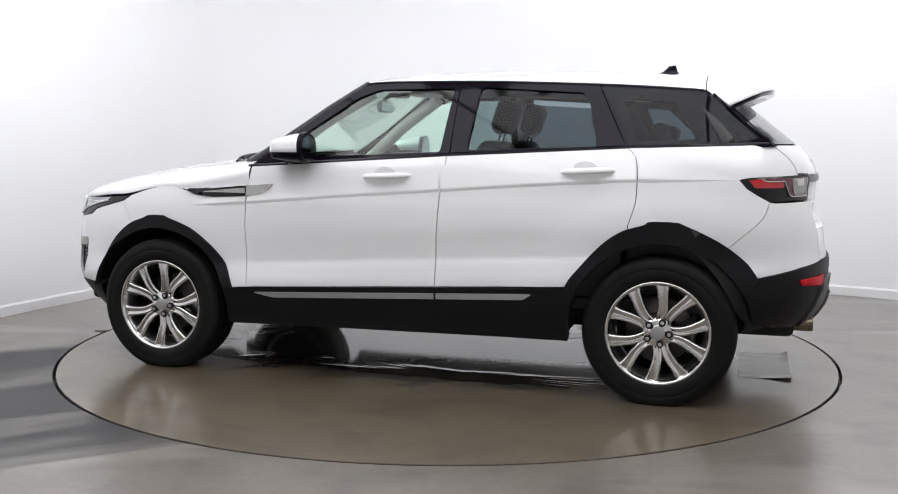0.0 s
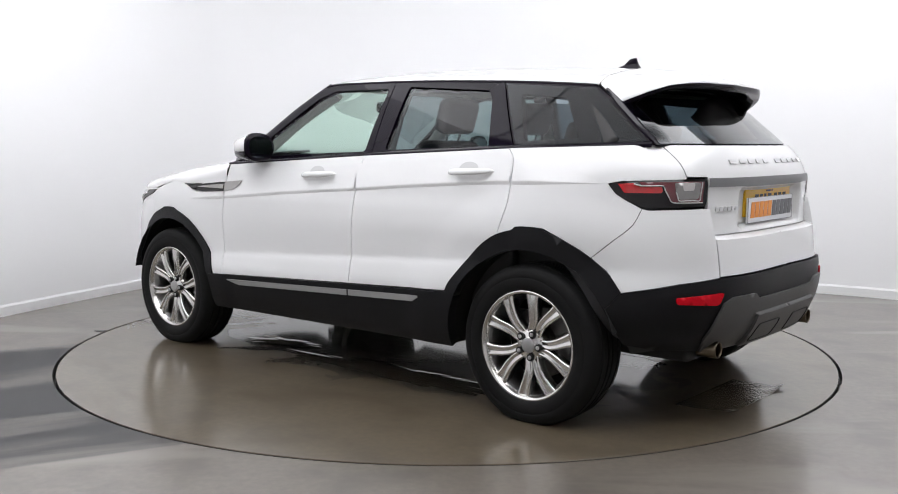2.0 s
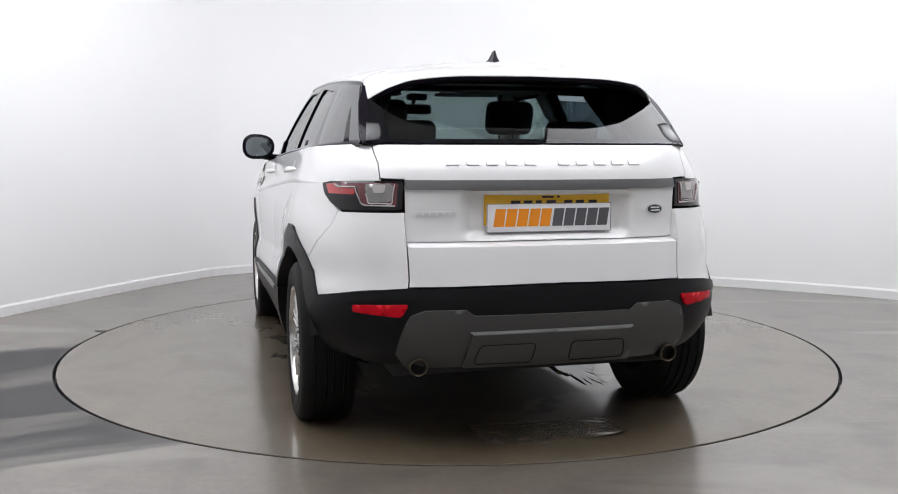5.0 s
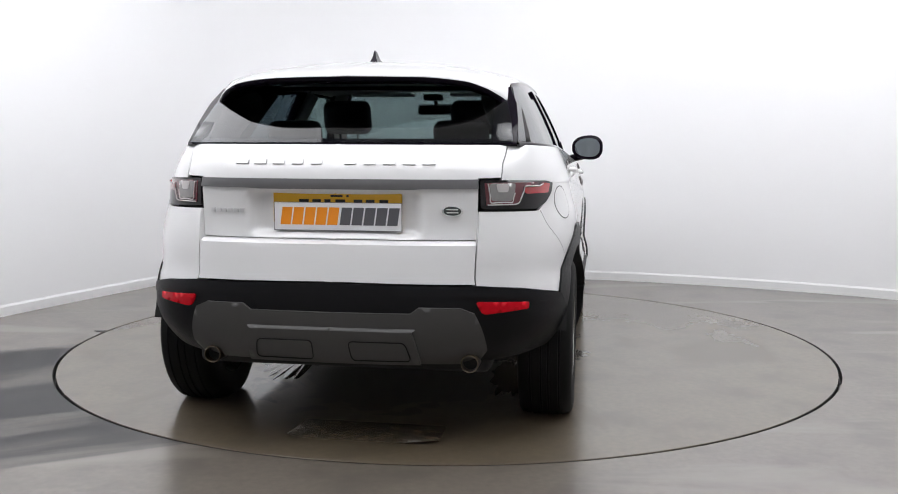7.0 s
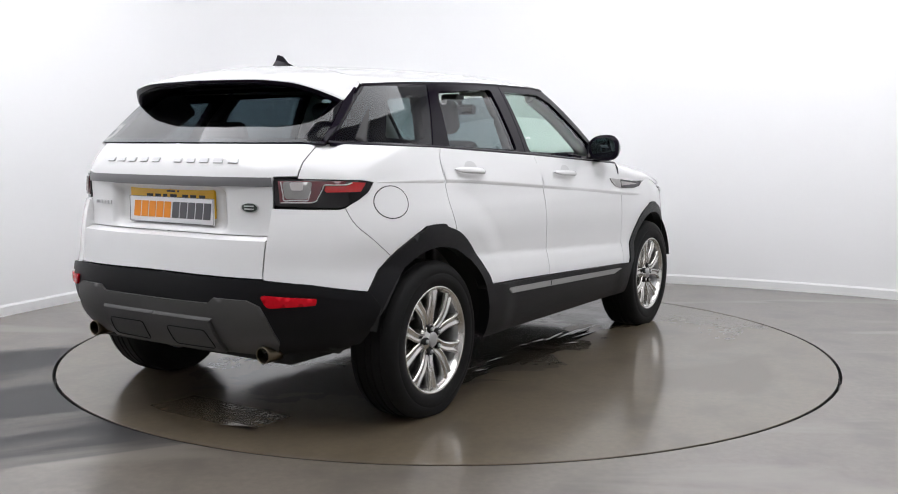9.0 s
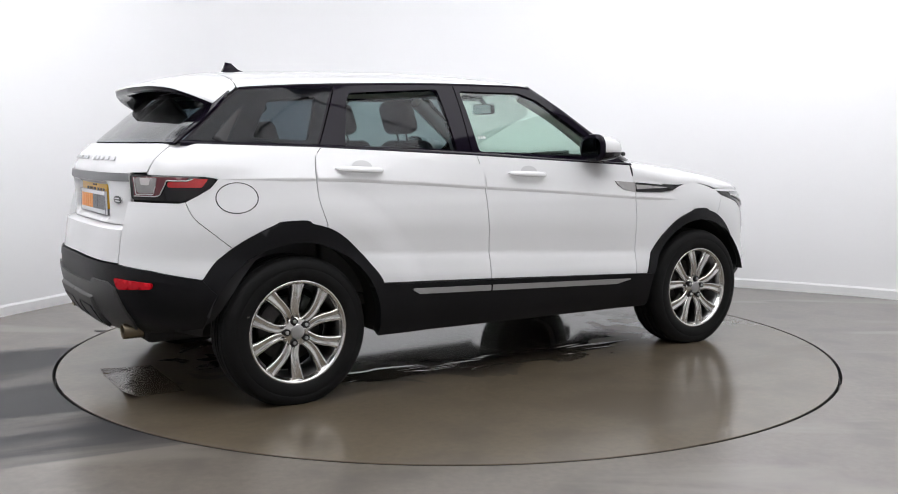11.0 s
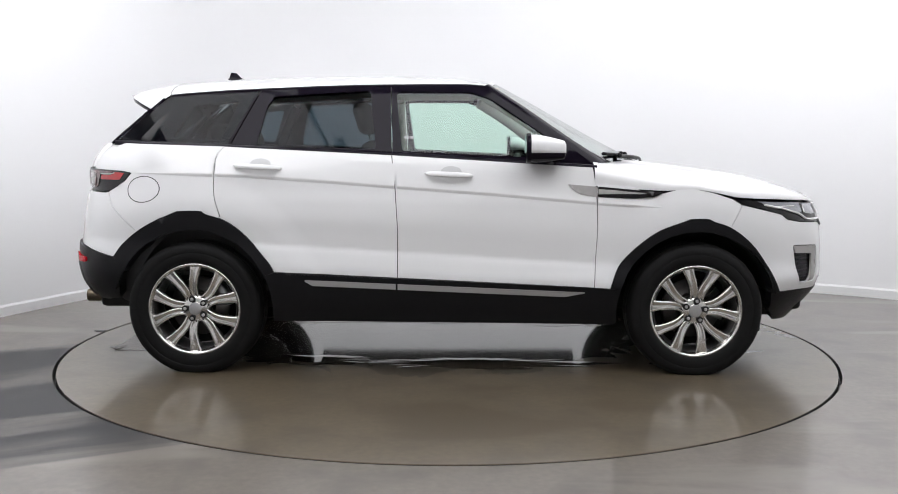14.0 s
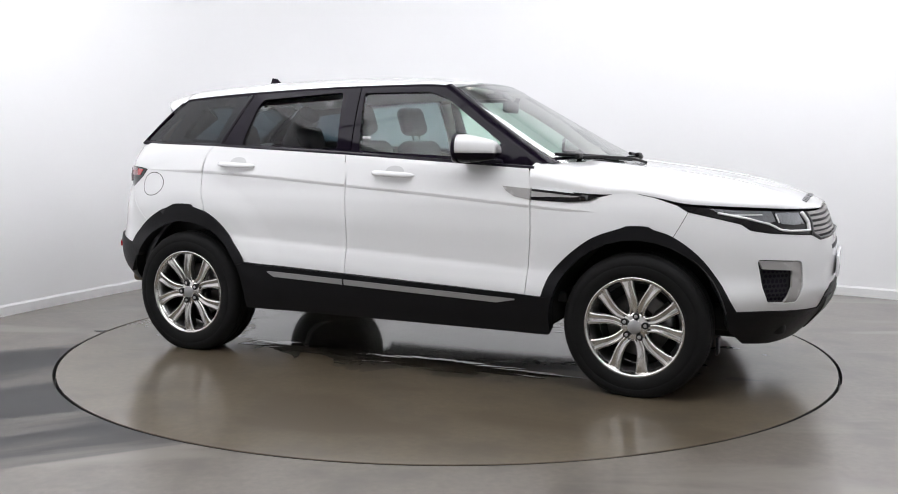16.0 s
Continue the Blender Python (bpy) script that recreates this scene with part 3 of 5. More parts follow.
ARCH_R = [(-1.655, 0.616), (-1.602, 0.702), (-1.519, 0.779), (-1.398, 0.853), (-1.364, 0.865), (-1.271, 0.866), (-1.244, 0.850), (-1.152, 0.822), (-1.065, 0.759), (-0.97, 0.65), (-0.918, 0.588), (-0.897, 0.548)]
ARCH_F = [(0.869, 0.468), (0.914, 0.584), (1.0, 0.681), (1.102, 0.769), (1.221, 0.821), (1.251, 0.833), (1.324, 0.833), (1.352, 0.818), (1.421, 0.787), (1.506, 0.705), (1.579, 0.59), (1.625, 0.5), (1.664, 0.439)]
SMOOTH_F = [(p.x, p.y) for p in spline([(a, b, 0) for a, b in ARCH_F], 4)]
SMOOTH_R = [(p.x, p.y) for p in spline([(a, b, 0) for a, b in ARCH_R], 4)]
SEAM_F = [(0.777, 1.102), (0.794, 0.989), (0.802, 0.782), (0.786, 0.472)]
SEAM_M = [(-0.283, 1.163), (-0.262, 0.984), (-0.249, 0.774), (-0.248, 0.519)]
SEAM_R = [(p.x, p.y) for p in spline([(-1.172, 1.205, 0), (-1.203, 1.159, 0), (-1.2075, 1.069, 0), (-1.205, 0.948, 0), (-1.171, 0.831, 0)], 5)]
BUMPER_R = [(p.x, p.y) for p in spline([(-1.55, 0.752, 0), (-1.621, 0.819, 0), (-1.695, 0.89, 0), (-1.732, 0.96, 0)], 5)]
HOOD_LINE = [(0.795, 0.998), (0.963, 0.984), (1.136, 0.968), (1.201, 0.986), (1.284, 0.992), (1.372, 0.971), (1.455, 0.936)]
HEAD_LOW = [(2.03, 0.79), (1.797, 0.806), (1.714, 0.821), (1.684, 0.85), (1.558, 0.886), (1.49, 0.905)]


def build_body(car):
    """Outer skin of the car, panel by panel."""
    base = part("inner_shell", sheet_pair([(-2.6, 0.36), (-2.0, 0.34), *opening(-WHEEL_X, 185, -5, 0.44), *opening(WHEEL_X, 185, -5, 0.44), (2.0, 0.26), (2.6, 0.28), (2.6, 0.895), (1.5, 0.90), (1.2, 0.95), (0.8, 0.97), (0.75, 1.09), (-0.28, 1.15), (-1.17, 1.19), (-1.8, 1.205), (-2.6, 1.205)], -0.022, 0.06), SHUT, car)
    for s in (1, -1):
        wing = panel("front_wing", [(0.795, 0.989), (0.802, 0.782), (0.786, 0.472), *SMOOTH_F[:33], (1.49, 0.905), *HOOD_LINE[::-1]], PAINT, car, sides=(s,), gap=0.0016)
        door = panel("front_door", [*SEAM_F, *SEAM_M[::-1]], PAINT, car, sides=(s,), step=0.013)
        rdoor = panel("rear_door", [*SEAM_M, *SMOOTH_R[28:][::-1], *SEAM_R[::-1]], PAINT, car, sides=(s,), step=0.013)
        quarter = panel("quarter_panel", [*SEAM_R, (-1.2, 0.835), *SMOOTH_R[8:25][::-1], *BUMPER_R, (-1.69, 0.986), (-1.64, 1.02), (-1.609, 1.062), (-1.66, 1.072), (-1.897, 1.08), (-1.897, 1.087), (-1.877, 1.146), (-1.827, 1.224), (-1.458, 1.213)], PAINT, car, sides=(s,), place=quarter_form, gap=0.0014)
        if s < 0:
            ring = [(-1.541 + 0.078 * math.cos(a * math.pi / 16), 0.977 + 0.068 * math.sin(a * math.pi / 16)) for a in range(32)]
            bm = bmesh.new()
            loop_line(bm, ring, s, 0.0022, 0.0008)
            part("fuel_flap_seam", bm, SHUT, quarter, "round grey shut line of the fuel flap")
            panel("fuel_flap", [(-1.541 + (u + 1.541) * 0.97, 0.977 + (v - 0.977) * 0.97) for u, v in ring], PAINT, quarter, place=bumper_shell, sides=(s,), off=0.0015, depth=0.003, gap=0)
        for holder, z0, x0, w in ((door, 1.062, 0.02, 0.13), (rdoor, 1.098, -0.985, 0.13)):
            build_handle(holder, x0, z0, w, s)
        # grey crease that runs along the doors
        for holder, a, b in ((quarter, -1.60, -1.215), (rdoor, -1.20, -0.265), (door, -0.252, 0.79), (wing, 0.80, 1.12)):
            bm = bmesh.new()
            crease = curve([(-1.609, 1.062), (-1.201, 1.056), (-0.719, 1.03), (-0.278, 0.998), (0.249, 0.961), (0.801, 0.916), (1.125, 0.894)])
            n = 24
            rows = []
            for i in range(n + 1):
                u = a + (b - a) * i / n
                fade = min(1.0, (1.12 - u) / 0.15) if holder is wing else min(1.0, (u + 1.60) / 0.3) if holder is quarter else 1.0
                rows.append([shell(u, crease(u) + dv * max(fade, 0.05), o * max(fade, 0.03)) for dv, o in ((0.12, 0.0002), (0.06, 0.0018), (0.010, 0.0060), (0.005, 0.0066), (0.001, 0.0062), (-0.011, 0.0003))])
            ring_strip(bm, [[Vector((p.x, p.y * s, p.z)) for p in r] for r in rows], closed=False)
            part("crease_moulding", bm, PAINT, holder)
    panel("front_bumper", [*SMOOTH_F[32:], (1.79, 0.44), (2.0, 0.43), (2.138, 0.425), (2.171, 0.497), (2.263, 0.535), (2.6, 0.54), (2.6, 0.775), (2.11, 0.762), (2.05, 0.785), *HEAD_LOW], PAINT, car, gap=0.0007,
          holes=[rounded([(1.727, 0.686), (1.945, 0.672), (1.958, 0.548), (1.929, 0.472), (1.782, 0.477), (1.749, 0.56)])])
    for s in (1, -1):
        panel("rear_bumper", [(-1.55, 0.752), (-1.602, 0.702), (-1.655, 0.616), (-1.85, 0.655), (-2.018, 0.672), (-2.016, 0.826), (-2.004, 0.960), (-1.755, 0.955), *BUMPER_R[1:][::-1]], PAINT, car, sides=(s,), place=bumper_shell, depth=0.06, gap=0.0014)
    # dark plastic along the bottom
    for s in (1, -1):
        panel("front_arch_moulding", [*SMOOTH_F, *opening(WHEEL_X, 14, 163)], CLAD, car, sides=(s,), off=0.009, depth=0.05, step=0.035, gap=0)
        panel("rear_arch_moulding", [*SMOOTH_R, *opening(-WHEEL_X, 26, 152)], CLAD, car, sides=(s,), off=0.009, depth=0.05, step=0.035, gap=0)
        sill = panel("sill_cladding", [(-0.897, 0.546), (0.869, 0.466), *opening(WHEEL_X, 163, 188, n=5), (0.895, 0.272), (-0.86, 0.285), *opening(-WHEEL_X, -8, 26, n=5)], CLAD, car, sides=(s,), off=0.006, depth=0.06, gap=0)
        for a, b in ((-0.735, -0.257), (-0.247, 0.735)):
            top = lambda u: 0.507 - (u + 0.73) * 0.0395
            bm = bmesh.new()
            tip = lambda u: 0.028 * min(1.0, 0.2 + (u + 0.735) / 0.05, 0.15 + (0.735 - u) / 0.12)
            band(bm, a, b, lambda u: top(u) - tip(u), top, s, 0.013, 0.010)
            part("sill_strip", bm, BRIGHT, sill, "brushed silver sill strip")
            bm = bmesh.new()
            band(bm, a - 0.1 * (a < -0.5), b + 0.1 * (b > 0), lambda u: top(u) + 0.018, lambda u: top(u) + 0.027, s, 0.012, 0.008)
            part("sill_ridge", bm, CLAD, sill)
    panel("front_lower_bumper", [(1.664, 0.437), (1.79, 0.438), (2.0, 0.428), (2.14, 0.423), (2.173, 0.495), (2.265, 0.533), (2.6, 0.538), (2.6, 0.27), (2.2, 0.262), (1.95, 0.25), (1.78, 0.265), *opening(WHEEL_X, 0, 14, n=4)], CLAD, car, off=0.005, depth=0.05, gap=0)
    rb = panel("rear_lower_bumper", [(-1.655, 0.614), (-1.85, 0.653), (-2.018, 0.67), (-2.6, 0.676), (-2.6, 0.36), (-2.19, 0.36), (-1.99, 0.352), (-1.89, 0.365), (-1.80, 0.372), *opening(-WHEEL_X, 173, 152, n=5)], CLAD, car, off=0.009, depth=0.05, gap=0)
    for s in (1, -1):
        panel("rear_reflector", rounded([(-2.031, 0.613), (-1.837, 0.601), (-1.841, 0.576), (-2.008, 0.563)]), REFLECT, rb, "red rear reflector", sides=(s,), off=0.019, depth=0.012, gap=0, step=0.015)
    bm = bmesh.new()
    lip = curve([(-2.6, 0.674), (-2.018, 0.668), (-1.85, 0.651), (-1.70, 0.622)])
    for s in (1, -1):
        band(bm, -1.70, -2.6, lambda u: lip(u) - 0.040, lip, s, 0.0125, 0.008)
    part("bumper_lip", bm, CLAD, rb)
    sk = panel("skid_plate", [(-2.6, 0.566), (-2.267, 0.568), (-2.234, 0.592), (-2.085, 0.590), (-2.035, 0.568), (-1.97, 0.42), (-1.985, 0.36), (-2.19, 0.362), (-2.6, 0.362)], GREYTRIM, rb, "grey skid plate", off=0.020, depth=0.02, gap=0, step=0.025)
    panel("skid_inset", [(-2.6, 0.500), (-2.262, 0.500), (-2.21, 0.372), (-2.6, 0.370)], GREYTRIM, sk, off=0.035, depth=0.018, gap=0, step=0.03)
    bm = bmesh.new()
    for s in (1, -1):
        rows = []
        for i in range(25):
            u = -2.250 - 0.35 * i / 24
            rows.append([(lambda p: Vector((p.x, p.y * s, p.z)))(shell(u - 0.012 * (v < 0.505), v, o)) for v, o in ((0.509, 0.0195), (0.506, 0.026), (0.501, 0.0345), (0.499, 0.035))])
        ring_strip(bm, rows, closed=False)
    part("skid_bevel", bm, GREYTRIM, sk)
    # black lines laid on the plate stand in for the pockets' shaded edges
    for s in (1, -1):
        bm = bmesh.new()
        ring = rounded([(-2.52, 0.462), (-2.285, 0.462), (-2.252, 0.388), (-2.51, 0.386)])
        tube(bm, [(lambda p: Vector((p.x, p.y * s, p.z)))(shell(u, v, 0.0355)) for u, v in dense(ring + ring[:1], 0.03)], 0.0028, 5)
        part("skid_pocket", bm, CLAD, sk, "dark raised outline in place of a pocket's shaded edge")


def band(bm, u0, u1, low, high, side, off, depth, place=shell, n=48):
    """A strip along the body between two heights, with square edges."""
    flip = lambda p: Vector((p.x, p.y * side, p.z))
    us = [u0 + (u1 - u0) * i / n for i in range(n + 1)]
    top = [[flip(place(u, low(u) + (high(u) - low(u)) * k / 3, off)) for u in us] for k in range(4)]
    ring_strip(bm, top, closed=False)
    for edge in (low, high):
        ring_strip(bm, [[flip(place(u, edge(u), off)) for u in us], [flip(place(u, edge(u), off - depth)) for u in us]], closed=False)
    return bm


def inner_form(s, z, out=0.0):
    return shell(s, z, out, lambda h: max(-1.985, tail_at(h) + 0.06))


def sheet_pair(poly, off, step):
    bm = bmesh.new()
    for s in (1, -1):
        sheet(bm, poly, inner_form, s, off=off, step=step, depth=0, gap=0)
    return bm


def loop_line(bm, ring, side, half, off):
    """A thin raised line along a closed ring on the body's side."""
    n = len(ring)
    c = (sum(p[0] for p in ring) / n, sum(p[1] for p in ring) / n)
    grow = lambda p, d: (p[0] + (p[0] - c[0]) / math.hypot(p[0] - c[0], p[1] - c[1]) * d, p[1] + (p[1] - c[1]) / math.hypot(p[0] - c[0], p[1] - c[1]) * d)
    rows = []
    for d in (-half, half):
        rows.append([(lambda q: Vector((q.x, q.y * side, q.z)))(bumper_shell(*grow(p, d), off)) for p in ring])
    ring_strip(bm, rows)


def build_handle(holder, x0, z0, w, s):
    """A painted pull handle over a grey disc that holds its round recess's shade."""
    bm = bmesh.new()
    rows = []
    n = 20
    for i in range(n + 1):
        u = -1 + 2 * i / n
        x = x0 + u * w
        th = max(0.0, 1 - abs(u) ** 4) ** 0.5
        zc = z0 - 0.022 * (x - x0) / w * 0.25
        stand = 0.012 + 0.028 * (1 - u * u) ** 0.5
        row = []
        for k in range(10):
            a = 2 * math.pi * k / 10
            p = shell(x, zc + 0.0155 * th * math.sin(a))
            row.append(Vector((p.x, (p.y + stand * (0.4 + 0.6 * th) + 0.010 * th * math.cos(a) - 0.004) * s, p.z)))
        rows.append(row)
    vr = ring_strip(bm, rows)
    bm.faces.new(vr[0])
    bm.faces.new(vr[-1])
    part("door_handle", bm, PAINT, holder)
    # flat disc on the skin; grey colour stands in for the recess's shade
    bm = bmesh.new()
    ring = [(x0 + 0.012 + 0.055 * math.cos(a * math.pi / 12), z0 + 0.012 + 0.030 * math.sin(a * math.pi / 12)) for a in range(24)]
    sheet(bm, ring, shell, s, off=0.0055, depth=0.0, gap=0, step=0.02)
    part("handle_recess_shade", bm, RECESS_SHADE, holder, "round grey disc with the recess shade in its colour")


RECESS_SHADE = material("recess_shade_paint", (0.55, 0.55, 0.55), 0.4, coat=0.5)


def build_bonnet(car):
    """Clamshell bonnet: rolls over from the wing line to the middle, with two shallow ridges."""
    bm = bmesh.new()
    n, m = 46, 40
    rows = []
    for i in range(n + 1):
        x = 0.785 + (2.125 - 0.785) * (1 - (1 - i / n) ** 1.25)
        rows.append([bonnet_skin(x, k / m) for k in range(-m, m + 1)])
    rows.append([p + Vector((-0.03, 0, -0.035)) for p in rows[-1]])
    ring_strip(bm, rows, closed=False)
    bonnet = part("bonnet", bm, PAINT, car, "white clamshell bonnet")
    # plain bars in place of the lettering on its lip
    for i in range(10):
        y = -0.36 + i * 0.075 + (0.05 if i > 4 else 0)
        bm = bmesh.new()
        p = bonnet_skin(2.05, math.asin(min(1, abs(y) / across(2.05, 0.91)) ** 1.25) * 2 / math.pi * (1 if y > 0 else -1))
        box(bm, (-0.014, -0.02, -0.002), (0.014, 0.02, 0.004), 0.0015, Matrix.Translation(p) @ pose(0, 0, 0, 0, 20, 0))
        part("letter_bar", bm, STRIP, bonnet, "plain silver bar of the lettering")
    bm = bmesh.new()
    rows = []
    for i in range(41):
        y = -0.84 + 1.68 * i / 40
        back = screen(y * 0.98, 1.115)
        front = Vector((max(0.80, 1.24 - 0.36 * (abs(y) / 0.84) ** 2.2), y, 0))
        zf = bonnet_mid(front.x) - 0.03 - 0.02 * abs(y) ** 3
        rows.append([back + Vector((-0.03, 0, 0.01)), back + Vector((0.04, 0, -0.035)), Vector((front.x + 0.05, y, zf - 0.05)), Vector((front.x + 0.06, y, zf - 0.1))])
    ring_strip(bm, rows, closed=False)
    part("cowl", bm, CLAD, car, "black plastic scuttle below the windscreen")


def build_cabin_skin(car):
    rail = [(0.21, 1.535), (-0.1, 1.541), (-0.31, 1.538), (-1.017, 1.512), (-1.496, 1.482)]
    q_rear = [(-1.55, 1.4435), (-1.605, 1.40), (-1.70, 1.315), (-1.80, 1.228)]
    belt = [(-1.458, 1.213), (-1.165, 1.205)]
    panes = {
        "front": rounded([(-0.270, 1.503), (0.134, 1.503), (0.244, 1.465), (0.551, 1.256), (0.702, 1.140), (-0.232, 1.182)], 0.2),
        "rear": rounded([(-0.965, 1.423), (-0.932, 1.474), (-0.408, 1.509), (-0.370, 1.190), (-1.012, 1.213), (-1.006, 1.252)], 0.2),
        "quarter": rounded([(-1.475, 1.248), (-1.37, 1.425), (-1.12, 1.452), (-1.205, 1.235)], 0.3),
    }
    frames = {
        "front": [(-0.298, 1.5385), (-0.1, 1.541), (0.212, 1.533), (0.399, 1.411), (0.642, 1.228), (0.81, 1.105), (0.777, 1.101), (-0.281, 1.164)],
        "rear": [(-1.003, 1.5125), (-0.31, 1.538), (-0.300, 1.538), (-0.283, 1.164), (-1.155, 1.205)],
        "quarter": [(-1.496, 1.482), (-1.006, 1.512), (-1.158, 1.205), *belt[:1], (-1.80, 1.222), *q_rear[::-1][1:]],
    }
    for s in (1, -1):
        for key, kind in (("front", GLASS_CLEAR), ("rear", GLASS_DARK), ("quarter", GLASS_DARK)):
            fr = panel({"front": "front_window_frame", "rear": "rear_window_frame", "quarter": "quarter_window_frame"}[key], frames[key], GLOSSBLACK, car, place=glass, sides=(s,), holes=[panes[key]], off=0.0, depth=0.03, step=0.05, gap=0.0022)
            pane = panes[key]
            grown = inset(dense(pane, 0.04), -0.008)
            if key == "rear" and s < 0:  # this window stands a little open
                grown = [(-0.975, 1.415), (-0.955, 1.437), (-0.40, 1.472), (-0.362, 1.182), (-1.02, 1.206), (-1.014, 1.252)]
            if key == "quarter":  # flush to the edges, over its dark border
                grown = inset(dense(frames[key], 0.05), 0.012)
            g = panel("window_pane", grown, kind, fr, "dark privacy glass" if kind is GLASS_DARK else "green tinted clear glass", place=glass, sides=(s,), off=0.003 if key == "quarter" else -0.008, depth=0, step=0.05, gap=0)
            g.visible_shadow = False
            if key == "front" and s < 0:
                for x0, w0 in ((-0.222, 0.014), (-0.203, 0.010), (-0.188, 0.016)):
                    panel("sticker_bar", [(x0, 1.250), (x0 + w0, 1.249), (x0 + w0, 1.262), (x0, 1.263)], STICKER, g, "small white bar of a window sticker", place=glass, sides=(s,), off=-0.0025, depth=0, gap=0, step=0.05)
        # waist moulding closes the ledge between the doors and the glass
        bm = bmesh.new()
        line = curve([(-1.80, 1.223), (-1.458, 1.213), (-1.172, 1.205), (-0.729, 1.186), (-0.283, 1.166), (0.248, 1.133), (0.777, 1.103), (0.93, 1.093)])
        rows = []
        for i in range(61):
            x = -1.80 + 2.60 * i / 60
            z = line(x)
            a, b = shell(along(x, z), z), glass(x, z)
            ya = max(a.y - 0.006, b.y + 0.012)
            rows.append([Vector((x, ya * s, z - 0.012)), Vector((x, (ya + 0.002) * s, z - 0.001)), Vector((x, (ya - 0.004) * s, z + 0.009)), Vector((x, (b.y + 0.004) * s, z + 0.014)), Vector((x, (b.y - 0.004) * s, z + 0.014)), Vector((x, (b.y - 0.03) * s, z - 0.03))])
        ring_strip(bm, rows, closed=False)
        part("waist_moulding", bm, GLOSSBLACK, car, "black waist moulding")
        bm = bmesh.new()
        rows = []
        for i in range(41):
            x = -1.5 + 1.72 * i / 40
            z = roof_rail(x)
            p = glass(x, z)
            rows.append([Vector((x, (p.y + 0.004) * s, z - 0.012)), Vector((x, (p.y + 0.007) * s, z - 0.004)), Vector((x, (p.y + 0.002) * s, z + 0.003))])
        ring_strip(bm, rows, closed=False)
        part("roof_gutter", bm, GLOSSBLACK, car)
        # windscreen pillar
        bm = bmesh.new()
        rows = []
        for x, z in ((0.205, 1.536), (0.30, 1.475), (0.399, 1.411), (0.52, 1.32), (0.642, 1.228), (0.72, 1.17), (0.80, 1.115)):
            p = glass(x, z)
            y2 = p.y - 0.085
            q = screen(y2, z + 0.012)
            mid = Vector(((p.x + q.x) / 2 + 0.025, (p.y + y2) / 2 + 0.012, z + 0.012))
            rows.append([Vector((p.x - 0.01, p.y * s, p.z - 0.006)), Vector((p.x + 0.012, (p.y - 0.006) * s, p.z + 0.006)), Vector((mid.x, mid.y * s, mid.z)), Vector((q.x + 0.004, q.y * s, q.z)), Vector((q.x - 0.02, (q.y - 0.006) * s, q.z - 0.01))])
        ring_strip(bm, rows, closed=False)
        part("windscreen_pillar", bm, GLOSSBLACK, car, "gloss black windscreen pillar")
    # windscreen with its black border
    edge = lambda z: glass(0.4, z).y - 0.08
    outline = [(-edge(1.11), 1.11), (0, 1.10), (edge(1.11), 1.11), (edge(1.25), 1.25), (edge(1.4), 1.4), (edge(1.54), 1.535), (0.3, 1.568), (0, 1.574), (-0.3, 1.568), (-edge(1.54), 1.535), (-edge(1.4), 1.4), (-edge(1.25), 1.25)]
    inner = [(a * 0.94, 1.155 + (b - 1.10) * 0.86) for a, b in outline]
    ws = panel("windscreen", outline, GLASS_SCREEN, car, "clear green-tinted windscreen", place=screen, sides=(1,), depth=0, gap=0, step=0.1)
    ws.visible_shadow = False
    panel("windscreen_border", outline, GLOSSBLACK, ws, place=screen, sides=(1,), holes=[inner], off=-0.003, depth=0, gap=0, step=0.08)
    # rear window, its sides and border
    re = [(-0.690, 1.227), (0.690, 1.227), (0.672, 1.32), (0.648, 1.40), (0.60, 1.49), (-0.60, 1.49), (-0.648, 1.40), (-0.672, 1.32)]
    inner = [(-0.60, 1.245), (0.60, 1.245), (0.60, 1.40), (0.56, 1.48), (-0.56, 1.48), (-0.60, 1.40)]
    wide = [(-0.705, 1.224), (0.705, 1.224), (0.70, 1.32), (0.685, 1.40), (0.65, 1.47), (-0.65, 1.47), (-0.685, 1.40), (-0.70, 1.32)]
    panel("rear_window_surround", wide, GLOSSBLACK, car, place=rear, sides=(1,), holes=[[(a * 0.97, max(1.238, b * 1.0 - (0.03 if b > 1.45 else 0))) for a, b in re]], off=-0.004, depth=0.01, gap=0, step=0.05)
    rw = panel("rear_window", re, GLASS_REAR, car, "dark privacy glass in the tailgate", place=rear, sides=(1,), depth=0, gap=0, step=0.06)
    rw.visible_shadow = False
    panel("rear_window_border", re, GLOSSBLACK, rw, place=rear, sides=(1,), holes=[inner], off=-0.003, depth=0, gap=0, step=0.08)
    # roof skin
    bm = bmesh.new()
    n, m = 40, 24
    rows = []
    for i in range(n + 1):
        row = []
        for k in range(-m, m + 1):
            kk = k / m
            xf = 0.292 - 0.085 * abs(kk) ** 2
            x = -1.505 + (xf + 1.505) * i / n
            row.append(roof(x, kk))
        rows.append(row)
    rows.append([p + Vector((-0.015, 0, -0.02)) for p in rows[-1]])
    ring_strip(bm, rows, closed=False)
    part("roof", bm, PAINT, car, "smooth white roof skin")
    # spoiler
    te_x = curve([(0.0, -1.845), (0.3, -1.825), (0.5, -1.765), (0.58, -1.705), (0.66, -1.60)])
    te_z = curve([(0.0, 1.502), (0.3, 1.498), (0.48, 1.483), (0.57, 1.455), (0.62, 1.427), (0.66, 1.398)])
    top, under = [], []
